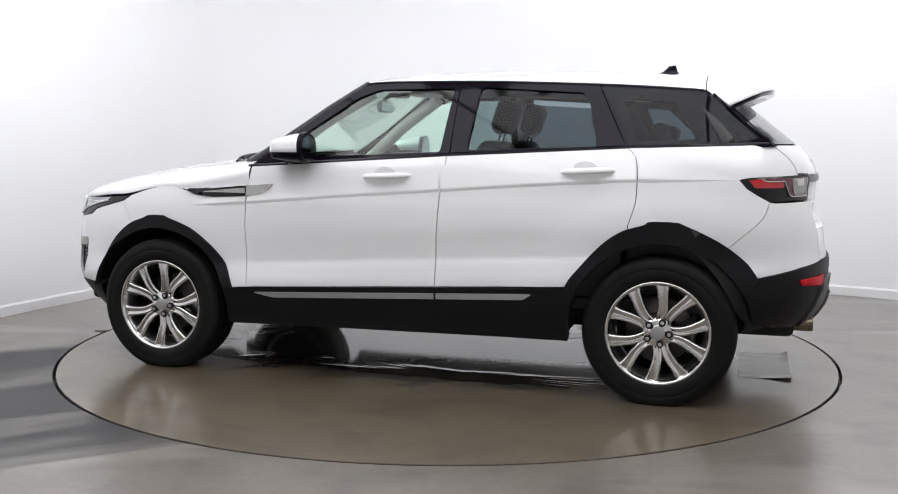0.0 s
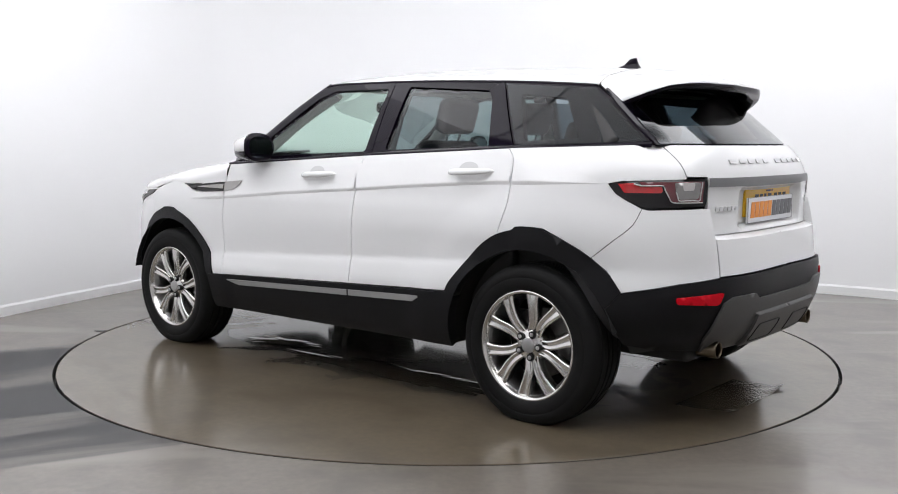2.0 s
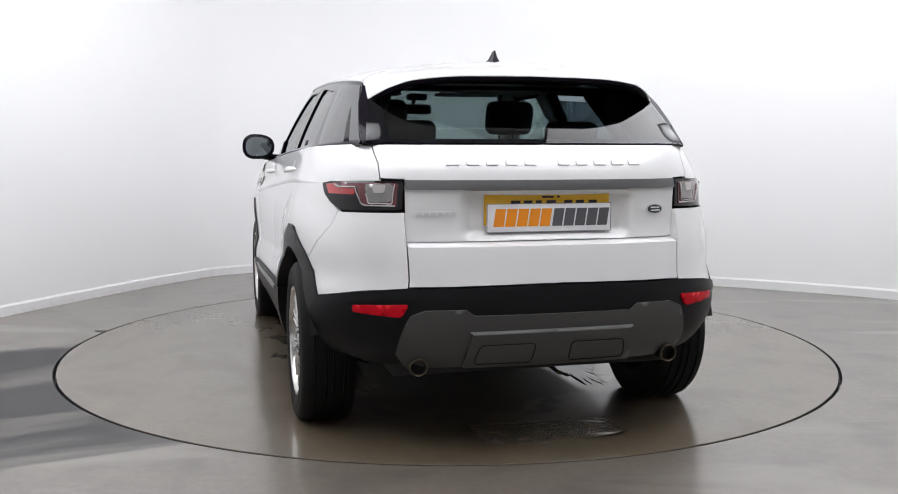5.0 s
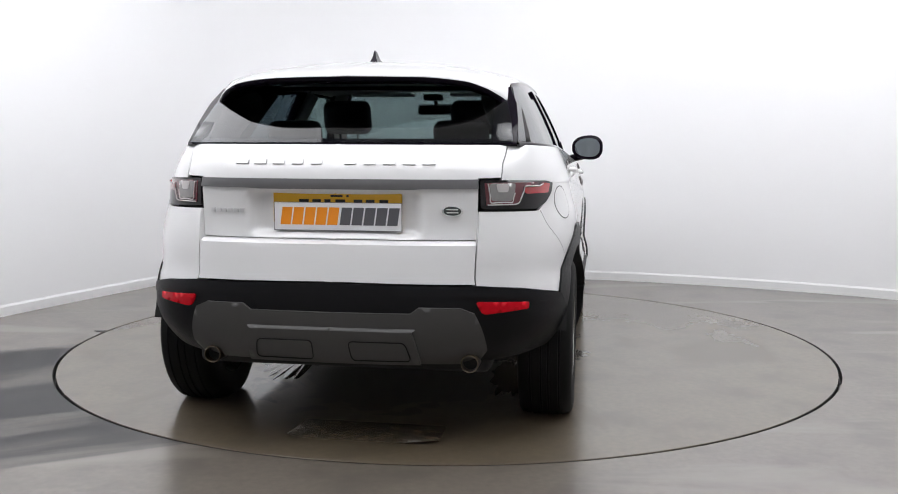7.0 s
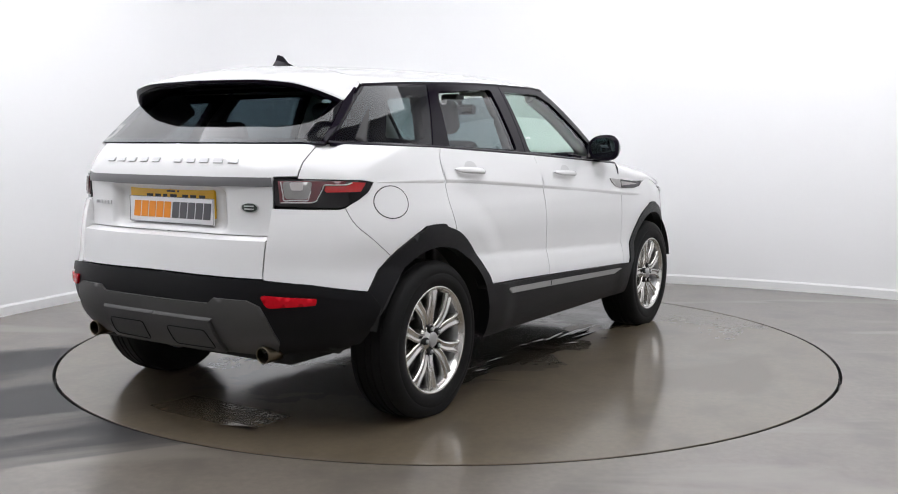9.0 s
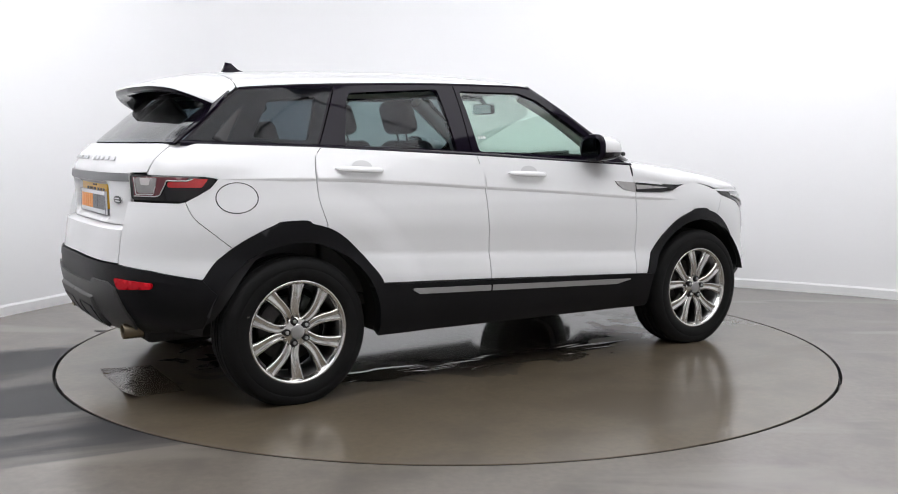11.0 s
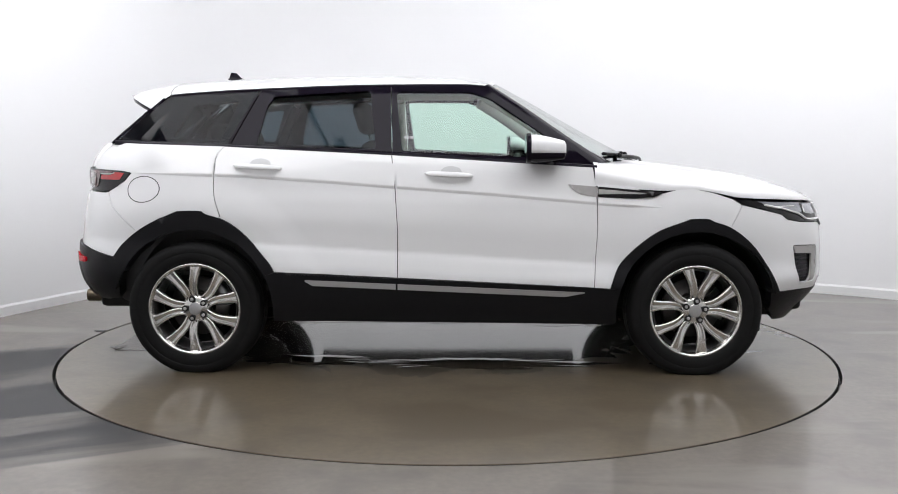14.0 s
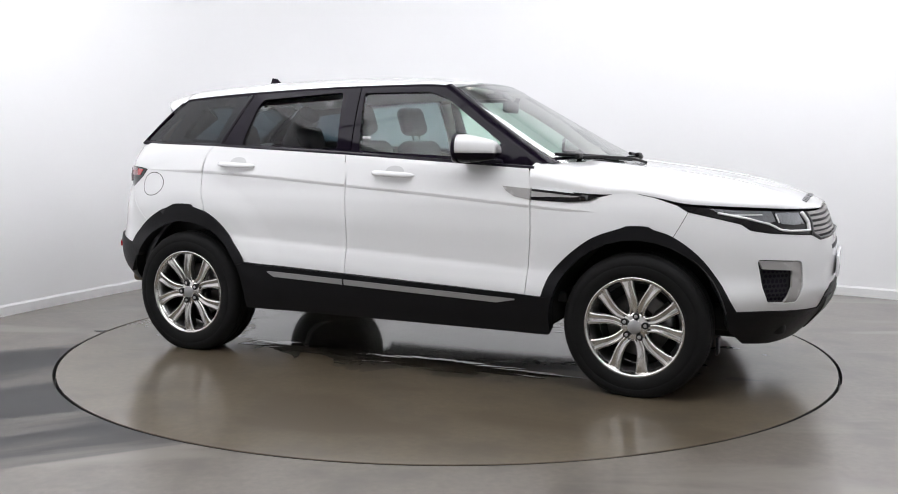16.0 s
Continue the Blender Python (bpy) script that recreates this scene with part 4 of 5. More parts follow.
    for i in range(-40, 41):
        t = math.sin(i / 40 * math.pi / 2)
        y = 0.66 * t
        k = math.asin(min(1, abs(t))) / (math.pi / 2)
        a = roof(-1.510, math.copysign(k, t))
        tip = Vector((te_x(abs(y)), y, te_z(abs(y))))
        row = []
        for j in range(9):
            q = j / 8
            p = a.lerp(tip, q)
            p.z += 0.012 * math.sin(q * math.pi) * (1 - 0.4 * abs(t))
            row.append(p)
        row += [tip + Vector((0.001, 0, -0.004))]
        top.append(row)
        base = rear(y * 0.97, min(1.49, 1.40 + 0.10 * (1 - abs(t) ** 3)))
        under.append([row[-1], tip + Vector((0.006, 0, -0.026)), tip.lerp(base, 0.35) + Vector((0, 0, -0.024)), tip.lerp(base, 0.7) + Vector((0, 0, -0.014)), base + Vector((0.02, 0, -0.01))])
    bm = bmesh.new()
    ring_strip(bm, top, closed=False)
    sp = part("roof_spoiler", bm, PAINT, car, "white roof spoiler over the rear window")
    bm = bmesh.new()
    ring_strip(bm, under, closed=False)
    for e in (0, -1):
        bm.faces.new([bm.verts.new((p.x, p.y * 0.955, p.z - 0.004)) for p in [*top[e], *under[e][1:]]])
    part("spoiler_underside", bm, GLOSSBLACK, sp, "gloss black underside")
    # shark-fin aerial
    bm = bmesh.new()
    fin = [(-1.352, 0.0), (-1.19, 0.0), (-1.215, 0.010), (-1.262, 0.026), (-1.292, 0.056), (-1.326, 0.060), (-1.334, 0.032)]
    z0 = roof_mid(-1.30) - 0.006
    for sgn in (1, -1):
        rim = [bm.verts.new((x, sgn * max(0.003, 0.019 * (1 - z / 0.07) ** 1.5), z0 + z)) for x, z in fin]
        bm.faces.new(rim if sgn > 0 else rim[::-1])
    bm.verts.ensure_lookup_table()
    k = len(fin)
    for i in range(k):
        j = (i + 1) % k
        bm.faces.new((bm.verts[i], bm.verts[j], bm.verts[k + j], bm.verts[k + i]))
    part("aerial", bm, GLOSSBLACK, car, "black shark-fin aerial", smooth=False)
    # wipers, parked low on the screen
    for y0, y1 in ((0.66, 0.12), (-0.04, -0.60)):
        bm = bmesh.new()
        a, b = screen(y0, 1.105, 0.02), screen(y1, 1.140, 0.02)
        tube(bm, [a, a.lerp(b, 0.3) + Vector((0.02, 0, 0.012)), a.lerp(b, 0.7) + Vector((0.012, 0, 0.010)), b], 0.008)
        arm = part("wiper", bm, CLAD, car, "black windscreen wiper")
        bm = bmesh.new()
        c, d = screen(y0 * 0.75 + y1 * 0.25, 1.125, 0.016), screen(y1 - 0.10, 1.158, 0.016)
        tube(bm, [c, c.lerp(d, 0.5) + Vector((0.012, 0, 0.004)), d], 0.009)
        part("wiper_blade", bm, CLAD, arm)
        bm = bmesh.new()
        tube(bm, [b + Vector((-0.01, 0.05, 0.004)), b + Vector((0.002, 0.0, 0.006)), b + Vector((-0.004, -0.05, 0.006))], 0.013)
        part("wiper_joint", bm, CLAD, arm)


def tube(bm, pts, r, n=8):
    pts = spline(pts, 5)
    rows = []
    for i, p in enumerate(pts):
        t = (pts[min(i + 1, len(pts) - 1)] - pts[max(i - 1, 0)]).normalized()
        u = t.cross(Vector((0, 0, 1)) if abs(t.z) < 0.9 else Vector((1, 0, 0))).normalized()
        v = t.cross(u)
        rr = r if not callable(r) else r(i / (len(pts) - 1))
        rows.append([p + (u * math.cos(2 * math.pi * k / n) + v * math.sin(2 * math.pi * k / n)) * rr for k in range(n)])
    vr = ring_strip(bm, rows)
    bm.faces.new(vr[0])
    bm.faces.new(vr[-1])
    return bm


def build_mirror(car, s):
    """Door mirror: white cap over a black lower shell, with its glass facing back."""
    def shape(zlo, zhi, grow, name, mat, parent):
        bm = bmesh.new()
        rows = []
        n = 14
        for i in range(n + 1):
            q = i / n
            x = 0.425 + 0.205 * (q if i < n else 0.975)
            f = (1 - 0.42 * q**1.5) * (0.90 + 0.10 * min(1.0, q / 0.22)) * (1.0 if i < n else 0.72)
            row = []
            for k in range(28):
                a = 2 * math.pi * k / 28
                c, d = math.cos(a), math.sin(a)
                r = (abs(c) ** 2.5 + abs(d) ** 2.5) ** (-1 / 2.5)
                y = 0.962 + 0.094 * r * c * ((1 - 0.80 * q**1.4) if c > 0 else (0.75 + 0.25 * f))
                z = 1.190 + 0.074 * r * d * f * (1 + 0.10 * c) + 0.010 * (1 - q)
                z = min(max(z, zlo), zhi)
                row.append(Vector((x, (y + grow * c) * s, z + grow * d)))
            rows.append(row)
        vr = ring_strip(bm, rows)
        bm.faces.new(vr[0])
        bm.faces.new(vr[-1])
        return part(name, bm, mat, parent, "white mirror cap" if mat is PAINT else "black lower mirror shell")
    low = shape(1.0, 1.180, -0.001, "door_mirror", GLOSSBLACK, car)
    shape(1.178, 1.5, 0.002, "mirror_cap", PAINT, low)
    bm = bmesh.new()
    tube(bm, [Vector((0.60, 0.80 * s, 1.125)), Vector((0.57, 0.86 * s, 1.13)), Vector((0.53, 0.93 * s, 1.145))], 0.024)
    part("mirror_arm", bm, GLOSSBLACK, low)
    bm = bmesh.new()
    rows = []
    for x, g in ((0.440, 1.03), (0.424, 1.03), (0.418, 0.99), (0.4185, 0.5)):
        row = []
        for k in range(28):
            a = 2 * math.pi * k / 28
            c, d = math.cos(a), math.sin(a)
            r = (abs(c) ** 2.5 + abs(d) ** 2.5) ** (-1 / 2.5)
            row.append(Vector((x, (0.962 + 0.094 * g * r * c) * s, 1.200 + 0.074 * g * r * d * (1 + 0.10 * c))))
        rows.append(row)
    vr = ring_strip(bm, rows)
    bm.faces.new(vr[-1])
    part("mirror_bezel", bm, GLOSSBLACK, low, "black mirror bezel")
    bm = bmesh.new()
    ring = []
    for k in range(28):
        a = 2 * math.pi * k / 28
        c, d = math.cos(a), math.sin(a)
        r = (abs(c) ** 2.5 + abs(d) ** 2.5) ** (-1 / 2.5)
        ring.append(bm.verts.new((0.4165, (0.962 + 0.078 * r * c) * s, 1.200 + 0.058 * r * d * (1 + 0.10 * c))))
    bm.faces.new(ring)
    part("mirror_glass", bm, DIM_MIRROR, low, "mirror glass", smooth=False)
    panel("mirror_base", [(0.52, 1.14), (0.60, 1.235), (0.78, 1.11), (0.70, 1.118)], GLOSSBLACK, low, place=glass, sides=(s,), off=0.006, depth=0.01, gap=0)


HEADWHITE = material("white_headlamp_guide", (0.82, 0.82, 0.82), 0.25, coat=1.0)
LETTER = material("silver_lettering", (0.62, 0.62, 0.63), 0.3, metal=0.3)


def build_tailgate(car):
    gate = panel("tailgate", [(-2.6, 0.844), (-2.6, 1.222), (-1.829, 1.222), (-1.877, 1.146), (-1.897, 1.088), (-1.990, 1.086), (-1.996, 1.04), (-2.006, 0.964), (-2.017, 0.844)], PAINT, car, "white tailgate with a stepped lower edge", step=0.014, gap=0.003)
    panel("tailgate_step", [(-2.6, 0.682), (-2.6, 0.831), (-2.018, 0.830), (-2.020, 0.676)], PAINT, gate, place=bumper_shell, depth=0.02, step=0.03, gap=0.002)
    bm = bmesh.new()
    for s in (1, -1):
        rows = []
        for i in range(41):
            u = -2.022 - 0.578 * i / 40
            a, b = bumper_shell(u, 0.8285), shell(u, 0.8475)
            rows.append([Vector((p.x + dx, p.y * s, z)) for p, dx, z in ((a, 0.001, 0.826), (a, 0.003, 0.8285), (b, 0.001, 0.8425), (b, 0.03, 0.8465), (b, 0.075, 0.849))])
        ring_strip(bm, rows, closed=False)
    part("tailgate_ledge", bm, PAINT, gate)
    bm = bmesh.new()
    for s in (1, -1):
        band(bm, -1.996, -2.6, lambda u: 1.047, lambda u: 1.083, s, 0.007, 0.006)
    part("tailgate_strip", bm, STRIP, gate, "grey satin strip across the tailgate")
    # lettering kept as plain bars
    for i in range(10):
        y = 0.385 - (i * 0.078 + (0.06 if i > 4 else 0))
        bm = bmesh.new()
        s0 = tail_s(abs(y), 1.148)
        sheet(bm, [(s0 - 0.026, 1.140), (s0 + 0.026, 1.140), (s0 + 0.026, 1.157), (s0 - 0.026, 1.157)], shell, 1 if y > 0 else -1, off=0.006, depth=0.005, gap=0, step=0.03)
        part("letter_bar", bm, LETTER, gate, "plain silver bar of the lettering")
    for i in range(6):
        bm = bmesh.new()
        u = -2.052 - i * 0.026
        sheet(bm, [(u, 0.945), (u - 0.019, 0.945), (u - 0.019, 0.962), (u, 0.962)], shell, 1, off=0.004, depth=0.004, gap=0)
        part("name_bar", bm, LETTER, gate, "small grey bar of the model name")
    # oval badge
    bm = bmesh.new()
    ring = lambda r: [(-2.106 + 0.040 * r * math.cos(a * math.pi / 12), 0.961 + 0.021 * r * math.sin(a * math.pi / 12)) for a in range(24)]
    sheet(bm, ring(1), shell, -1, off=0.006, depth=0.006, gap=0)
    badge = part("badge", bm, CHROME, gate, "small oval badge with a bright rim")
    bm = bmesh.new()
    sheet(bm, ring(0.84), shell, -1, off=0.0075, depth=0, gap=0)
    part("badge_face", bm, GREEN, badge, "dark green enamel face")
    for dz in (0.006, -0.006):
        bm = bmesh.new()
        sheet(bm, [(-2.128, 0.959 + dz), (-2.084, 0.959 + dz), (-2.084, 0.964 + dz), (-2.128, 0.964 + dz)], shell, -1, off=0.0085, depth=0, gap=0)
        part("badge_bar", bm, CHROME, badge)
    # plate recess and plates
    x0 = -2.008
    bm = bmesh.new()
    box(bm, (x0 - 0.012, -0.270, 0.905), (x0, 0.258, 1.030), 0.003)
    yellow = part("number_plate", bm, YELLOW, gate, "yellow number plate mostly covered")
    for i, (a, b) in enumerate(((0.15, 0.11), (0.095, 0.06), (0.045, 0.02), (0.0, -0.04), (-0.075, -0.11), (-0.125, -0.16), (-0.18, -0.215))):
        bm = bmesh.new()
        box(bm, (x0 - 0.0135, b, 0.985), (x0 - 0.011, a, 1.0015))
        part("plate_bar", bm, PRINTBLACK, yellow, "plain black bar of the number", smooth=False)
    bm = bmesh.new()
    box(bm, (x0 - 0.0135, -0.03, 1.011), (x0 - 0.011, 0.02, 1.019))
    box(bm, (x0 - 0.0135, -0.055, 1.011), (x0 - 0.011, -0.045, 1.020))
    part("plate_bar", bm, PRINTBLACK, yellow, smooth=False)
    bm = bmesh.new()
    tilt = Matrix.Translation((x0 - 0.019, -0.011, 0.0))
    box(bm, (-0.005, -0.262, 0.877), (0.005, 0.262, 0.990), 0.003, tilt)
    white = part("dealer_plate", bm, WHITEPLATE, yellow, "white trade plate with an orange and grey print")
    bm = bmesh.new()
    for a, b in (((-0.262, 0.877), (0.262, 0.8785)), ((-0.262, 0.9885), (0.262, 0.990)), ((-0.262, 0.877), (-0.2605, 0.990)), ((0.2605, 0.877), (0.262, 0.990))):
        box(bm, (x0 - 0.0252, a[0] - 0.011, a[1]), (x0 - 0.0235, b[0] - 0.011, b[1]))
    part("plate_edge", bm, PRINTGREY, white, "thin dark edge line", smooth=False)
    for i in range(10):
        y = 0.236 - i * 0.0482 - (0.004 if i > 4 else 0)
        bm = bmesh.new()
        lean = 0.010
        h = (0.900, 0.970)
        pts = [(y, h[0]), (y - 0.042, h[0]), (y - 0.042 - lean, h[1]), (y - lean, h[1])]
        vs = [bm.verts.new((x0 - 0.0245 - d, a - 0.011, b)) for d in (0, 0.0012) for a, b in pts]
        for q in ((4, 5, 6, 7), (0, 1, 5, 4), (1, 2, 6, 5), (2, 3, 7, 6), (3, 0, 4, 7)):
            bm.faces.new([vs[k] for k in q])
        part("print_bar", bm, ORANGE if i < 5 else PRINTGREY, white, "orange print bar" if i < 5 else "dark grey print bar", smooth=False)


def tail_s(y, z):
    lo, hi = -2.6, -1.2
    for _ in range(40):
        mid = (lo + hi) / 2
        if shell(mid, z).y < y:
            lo = mid
        else:
            hi = mid
    return lo


def build_lamps(car):
    for s in (1, -1):
        lamp = panel("tail_lamp", rounded([(-1.609, 1.064), (-1.66, 1.073), (-1.9, 1.081), (-1.991, 1.084), (-2.001, 0.966), (-1.755, 0.958), (-1.69, 0.984), (-1.64, 1.02)], 0.2), LAMPBLACK, car, "tail lamp with red and smoked lenses", sides=(s,), off=0.004, depth=0.03, step=0.02)
        panel("red_lens", [(-1.645, 1.060), (-1.70, 1.064), (-1.722, 1.050), (-1.80, 1.050), (-1.806, 1.032), (-1.80, 1.024), (-1.672, 1.024)], LAMPRED, lamp, "red lens", sides=(s,), off=0.007, depth=0.003, gap=0, step=0.02)
        panel("smoked_lens", [(-1.715, 1.068), (-1.972, 1.070), (-1.976, 0.982), (-1.86, 0.980), (-1.835, 0.995), (-1.82, 1.03), (-1.81, 1.052), (-1.73, 1.056)], LAMPMAROON, lamp, "dark red lens", sides=(s,), off=0.006, depth=0.002, gap=0, step=0.02)
        panel("clear_lens", rounded([(-1.845, 1.066), (-1.955, 1.067), (-1.955, 0.998), (-1.872, 0.997), (-1.855, 1.03)], 0.2), LAMPCLEAR, lamp, "clear lens", sides=(s,), off=0.0085, depth=0.003, gap=0, step=0.02)
        panel("reverse_light", rounded([(-1.875, 1.064), (-1.928, 1.065), (-1.926, 1.034), (-1.884, 1.033)], 0.25), LAMPLIGHT, lamp, "white inner lens", sides=(s,), off=0.0105, depth=0.003, gap=0, step=0.02)
        for name, path in (("light_guide", [(-1.70, 1.060), (-1.725, 1.053), (-1.803, 1.053), (-1.822, 1.022), (-1.842, 0.990), (-1.86, 0.984), (-1.972, 0.984)]), ("light_guide", [(-1.855, 1.03), (-1.872, 0.993), (-1.958, 0.993), (-1.960, 1.066)])):
            bm = bmesh.new()
            tube(bm, [(lambda p: Vector((p.x, p.y * s, p.z)))(shell(u, v, 0.010)) for u, v in dense_line(path, 0.03)], 0.0028, 6)
            part(name, bm, LAMPLIGHT, lamp, "pale light guide")
        head = panel("headlamp", rounded([(1.455, 0.936), (1.632, 0.922), (1.834, 0.912), (2.02, 0.906), (2.048, 0.85), (2.028, 0.792), (1.797, 0.808), (1.716, 0.823), (1.686, 0.852), (1.560, 0.888), (1.49, 0.907)], 0.15), LAMPBLACK, car, "slim headlamp with a bright light guide", sides=(s,), off=0.002, depth=0.03, step=0.02)
        panel("reflector", [(1.57, 0.922), (1.66, 0.916), (1.83, 0.908), (1.835, 0.862), (1.80, 0.855), (1.70, 0.885), (1.60, 0.905)], HEADGREY, head, "grey reflector", sides=(s,), off=0.0045, depth=0.003, gap=0, step=0.02)
        panel("reflector", [(1.845, 0.902), (1.985, 0.898), (2.0, 0.845), (1.93, 0.842), (1.86, 0.85)], HEADGREY, head, "dark grey reflector", sides=(s,), off=0.0045, depth=0.003, gap=0, step=0.02)
        for path, r in (([(1.60, 0.903), (1.70, 0.880), (1.80, 0.850), (1.85, 0.822), (1.90, 0.815), (2.024, 0.812)], 0.006), ([(2.022, 0.812), (2.030, 0.85), (2.005, 0.898)], 0.011), ([(1.60, 0.905), (1.66, 0.893), (1.78, 0.893)], 0.003), ([(1.845, 0.895), (1.85, 0.855)], 0.004)):
            bm = bmesh.new()
            tube(bm, [(lambda p: Vector((p.x, p.y * s, p.z)))(shell(u, v, 0.006)) for u, v in dense_line(path, 0.03)], r, 6)
            part("light_guide", bm, HEADWHITE, head, "white light guide")
        # air slot in the front bumper
        slot = panel("bumper_slot", rounded([(1.735, 0.680), (1.940, 0.667), (1.952, 0.548), (1.924, 0.479), (1.786, 0.483), (1.755, 0.56)]), CLAD, car, "black mesh air slot", sides=(s,), off=-0.020, depth=0.004, gap=0, step=0.02)
        panel("slot_trim", rounded([(1.735, 0.680), (1.940, 0.668), (1.953, 0.548), (1.926, 0.477), (1.86, 0.478), (1.875, 0.50), (1.893, 0.55), (1.893, 0.628), (1.75, 0.640)], 0.1), SILVERPLASTIC, slot, "silver-grey surround", sides=(s,), off=-0.003, depth=0.012, gap=0, step=0.025)
        for i in range(7):
            for j in range(6):
                u, v = 1.765 + 0.02 * j + 0.008 * (i % 2), 0.625 - 0.022 * i
                if u < 1.885:
                    bm = bmesh.new()
                    hexa = [(u + 0.008 * math.cos(a * math.pi / 3), v + 0.008 * math.sin(a * math.pi / 3)) for a in range(6)]
                    sheet(bm, hexa, shell, s, off=-0.0185, depth=0.003, gap=0)
                    part("mesh_cell", bm, GLOSSBLACK, slot)
        # vent behind the front wheel
        vent = panel("wing_vent", rounded([(0.800, 1.001), (0.96, 0.987), (1.136, 0.970), (1.088, 0.948), (0.993, 0.938), (0.800, 0.945)], 0.15), LAMPBLACK, car, "black wing vent with a silver blade", sides=(s,), off=0.008, depth=0.010, gap=0, step=0.02)
        panel("vent_blade", [(0.802, 0.988), (0.90, 0.980), (1.05, 0.966), (1.02, 0.962), (0.90, 0.962), (0.802, 0.960)], SILVERPLASTIC, vent, "silver blade", sides=(s,), off=0.012, depth=0.004, gap=0, step=0.02)
        panel("vent_tip", rounded([(0.645, 1.012), (0.796, 1.0), (0.796, 0.945), (0.711, 0.960), (0.667, 0.986)], 0.1), SILVERPLASTIC, car, "grey vent trim on the front door", sides=(s,), off=0.008, depth=0.009, gap=0, step=0.02)
    grille = panel("grille", [(2.045, 0.905), (2.6, 0.908), (2.6, 0.782), (2.11, 0.768), (2.055, 0.795), (2.068, 0.85)], CLAD, car, "black radiator grille with silver bars", off=-0.02, depth=0.01, gap=0, step=0.03)
    for i, z in enumerate((0.888, 0.862, 0.836, 0.812, 0.79)):
        bm = bmesh.new()
        for s in (1, -1):
            sheet(bm, [(2.066 + 0.004 * i, z), (2.6, z), (2.6, z + 0.013), (2.064 + 0.004 * i, z + 0.013)], shell, s, off=-0.004, depth=0.014, gap=0)
        part("grille_bar", bm, SILVERPLASTIC, grille, "silver bar")
    bm = bmesh.new()
    for s in (1, -1):
        tube(bm, [(lambda p: Vector((p.x, p.y * s, p.z)))(shell(u, v, 0.004)) for u, v in dense_line([(2.052, 0.900), (2.066, 0.85), (2.056, 0.798), (2.11, 0.772), (2.594, 0.782)], 0.05)], 0.006, 6)
    part("grille_frame", bm, STRIP, grille, "silver frame")
    # front plate and lower intake
    nose = nose_at(0.60)
    bm = bmesh.new()
    box(bm, (nose + 0.004, -0.26, 0.555), (nose + 0.016, 0.26, 0.665), 0.003)
    part("number_plate", bm, WHITEPLATE, car, "white front number plate")
    bm = bmesh.new()
    sheet(bm, [(2.30, 0.725), (2.6, 0.727), (2.6, 0.705), (2.31, 0.703)], shell, 1, off=0.002, depth=0.004, gap=0)
    sheet(bm, [(2.30, 0.725), (2.6, 0.727), (2.6, 0.705), (2.31, 0.703)], shell, -1, off=0.002, depth=0.004, gap=0)
    part("intake_slot", bm, CLAD, car, "narrow black air intake")
    panel("front_skid_plate", [(2.195, 0.47), (2.6, 0.48), (2.6, 0.30), (2.26, 0.30)], GREYTRIM, car, "grey skid plate under the nose", off=0.012, depth=0.01, gap=0)


def dense_line(path, step):
    out = []
    for a, b in zip(path, path[1:]):
        n = max(1, math.ceil(math.hypot(b[0] - a[0], b[1] - a[1]) / step))
        out += [(a[0] + (b[0] - a[0]) * k / n, a[1] + (b[1] - a[1]) * k / n) for k in range(n)]
    return out + [path[-1]]


def lathe(bm, profile, n=64, cap=False):
    """Profile of (r, y) turned about the y axis."""
    rows = [[Vector((r * math.cos(2 * math.pi * k / n), y, r * math.sin(2 * math.pi * k / n))) for k in range(n)] for r, y in profile]
    vr = ring_strip(bm, rows)
    if cap:
        bm.faces.new(vr[-1])
    return bm


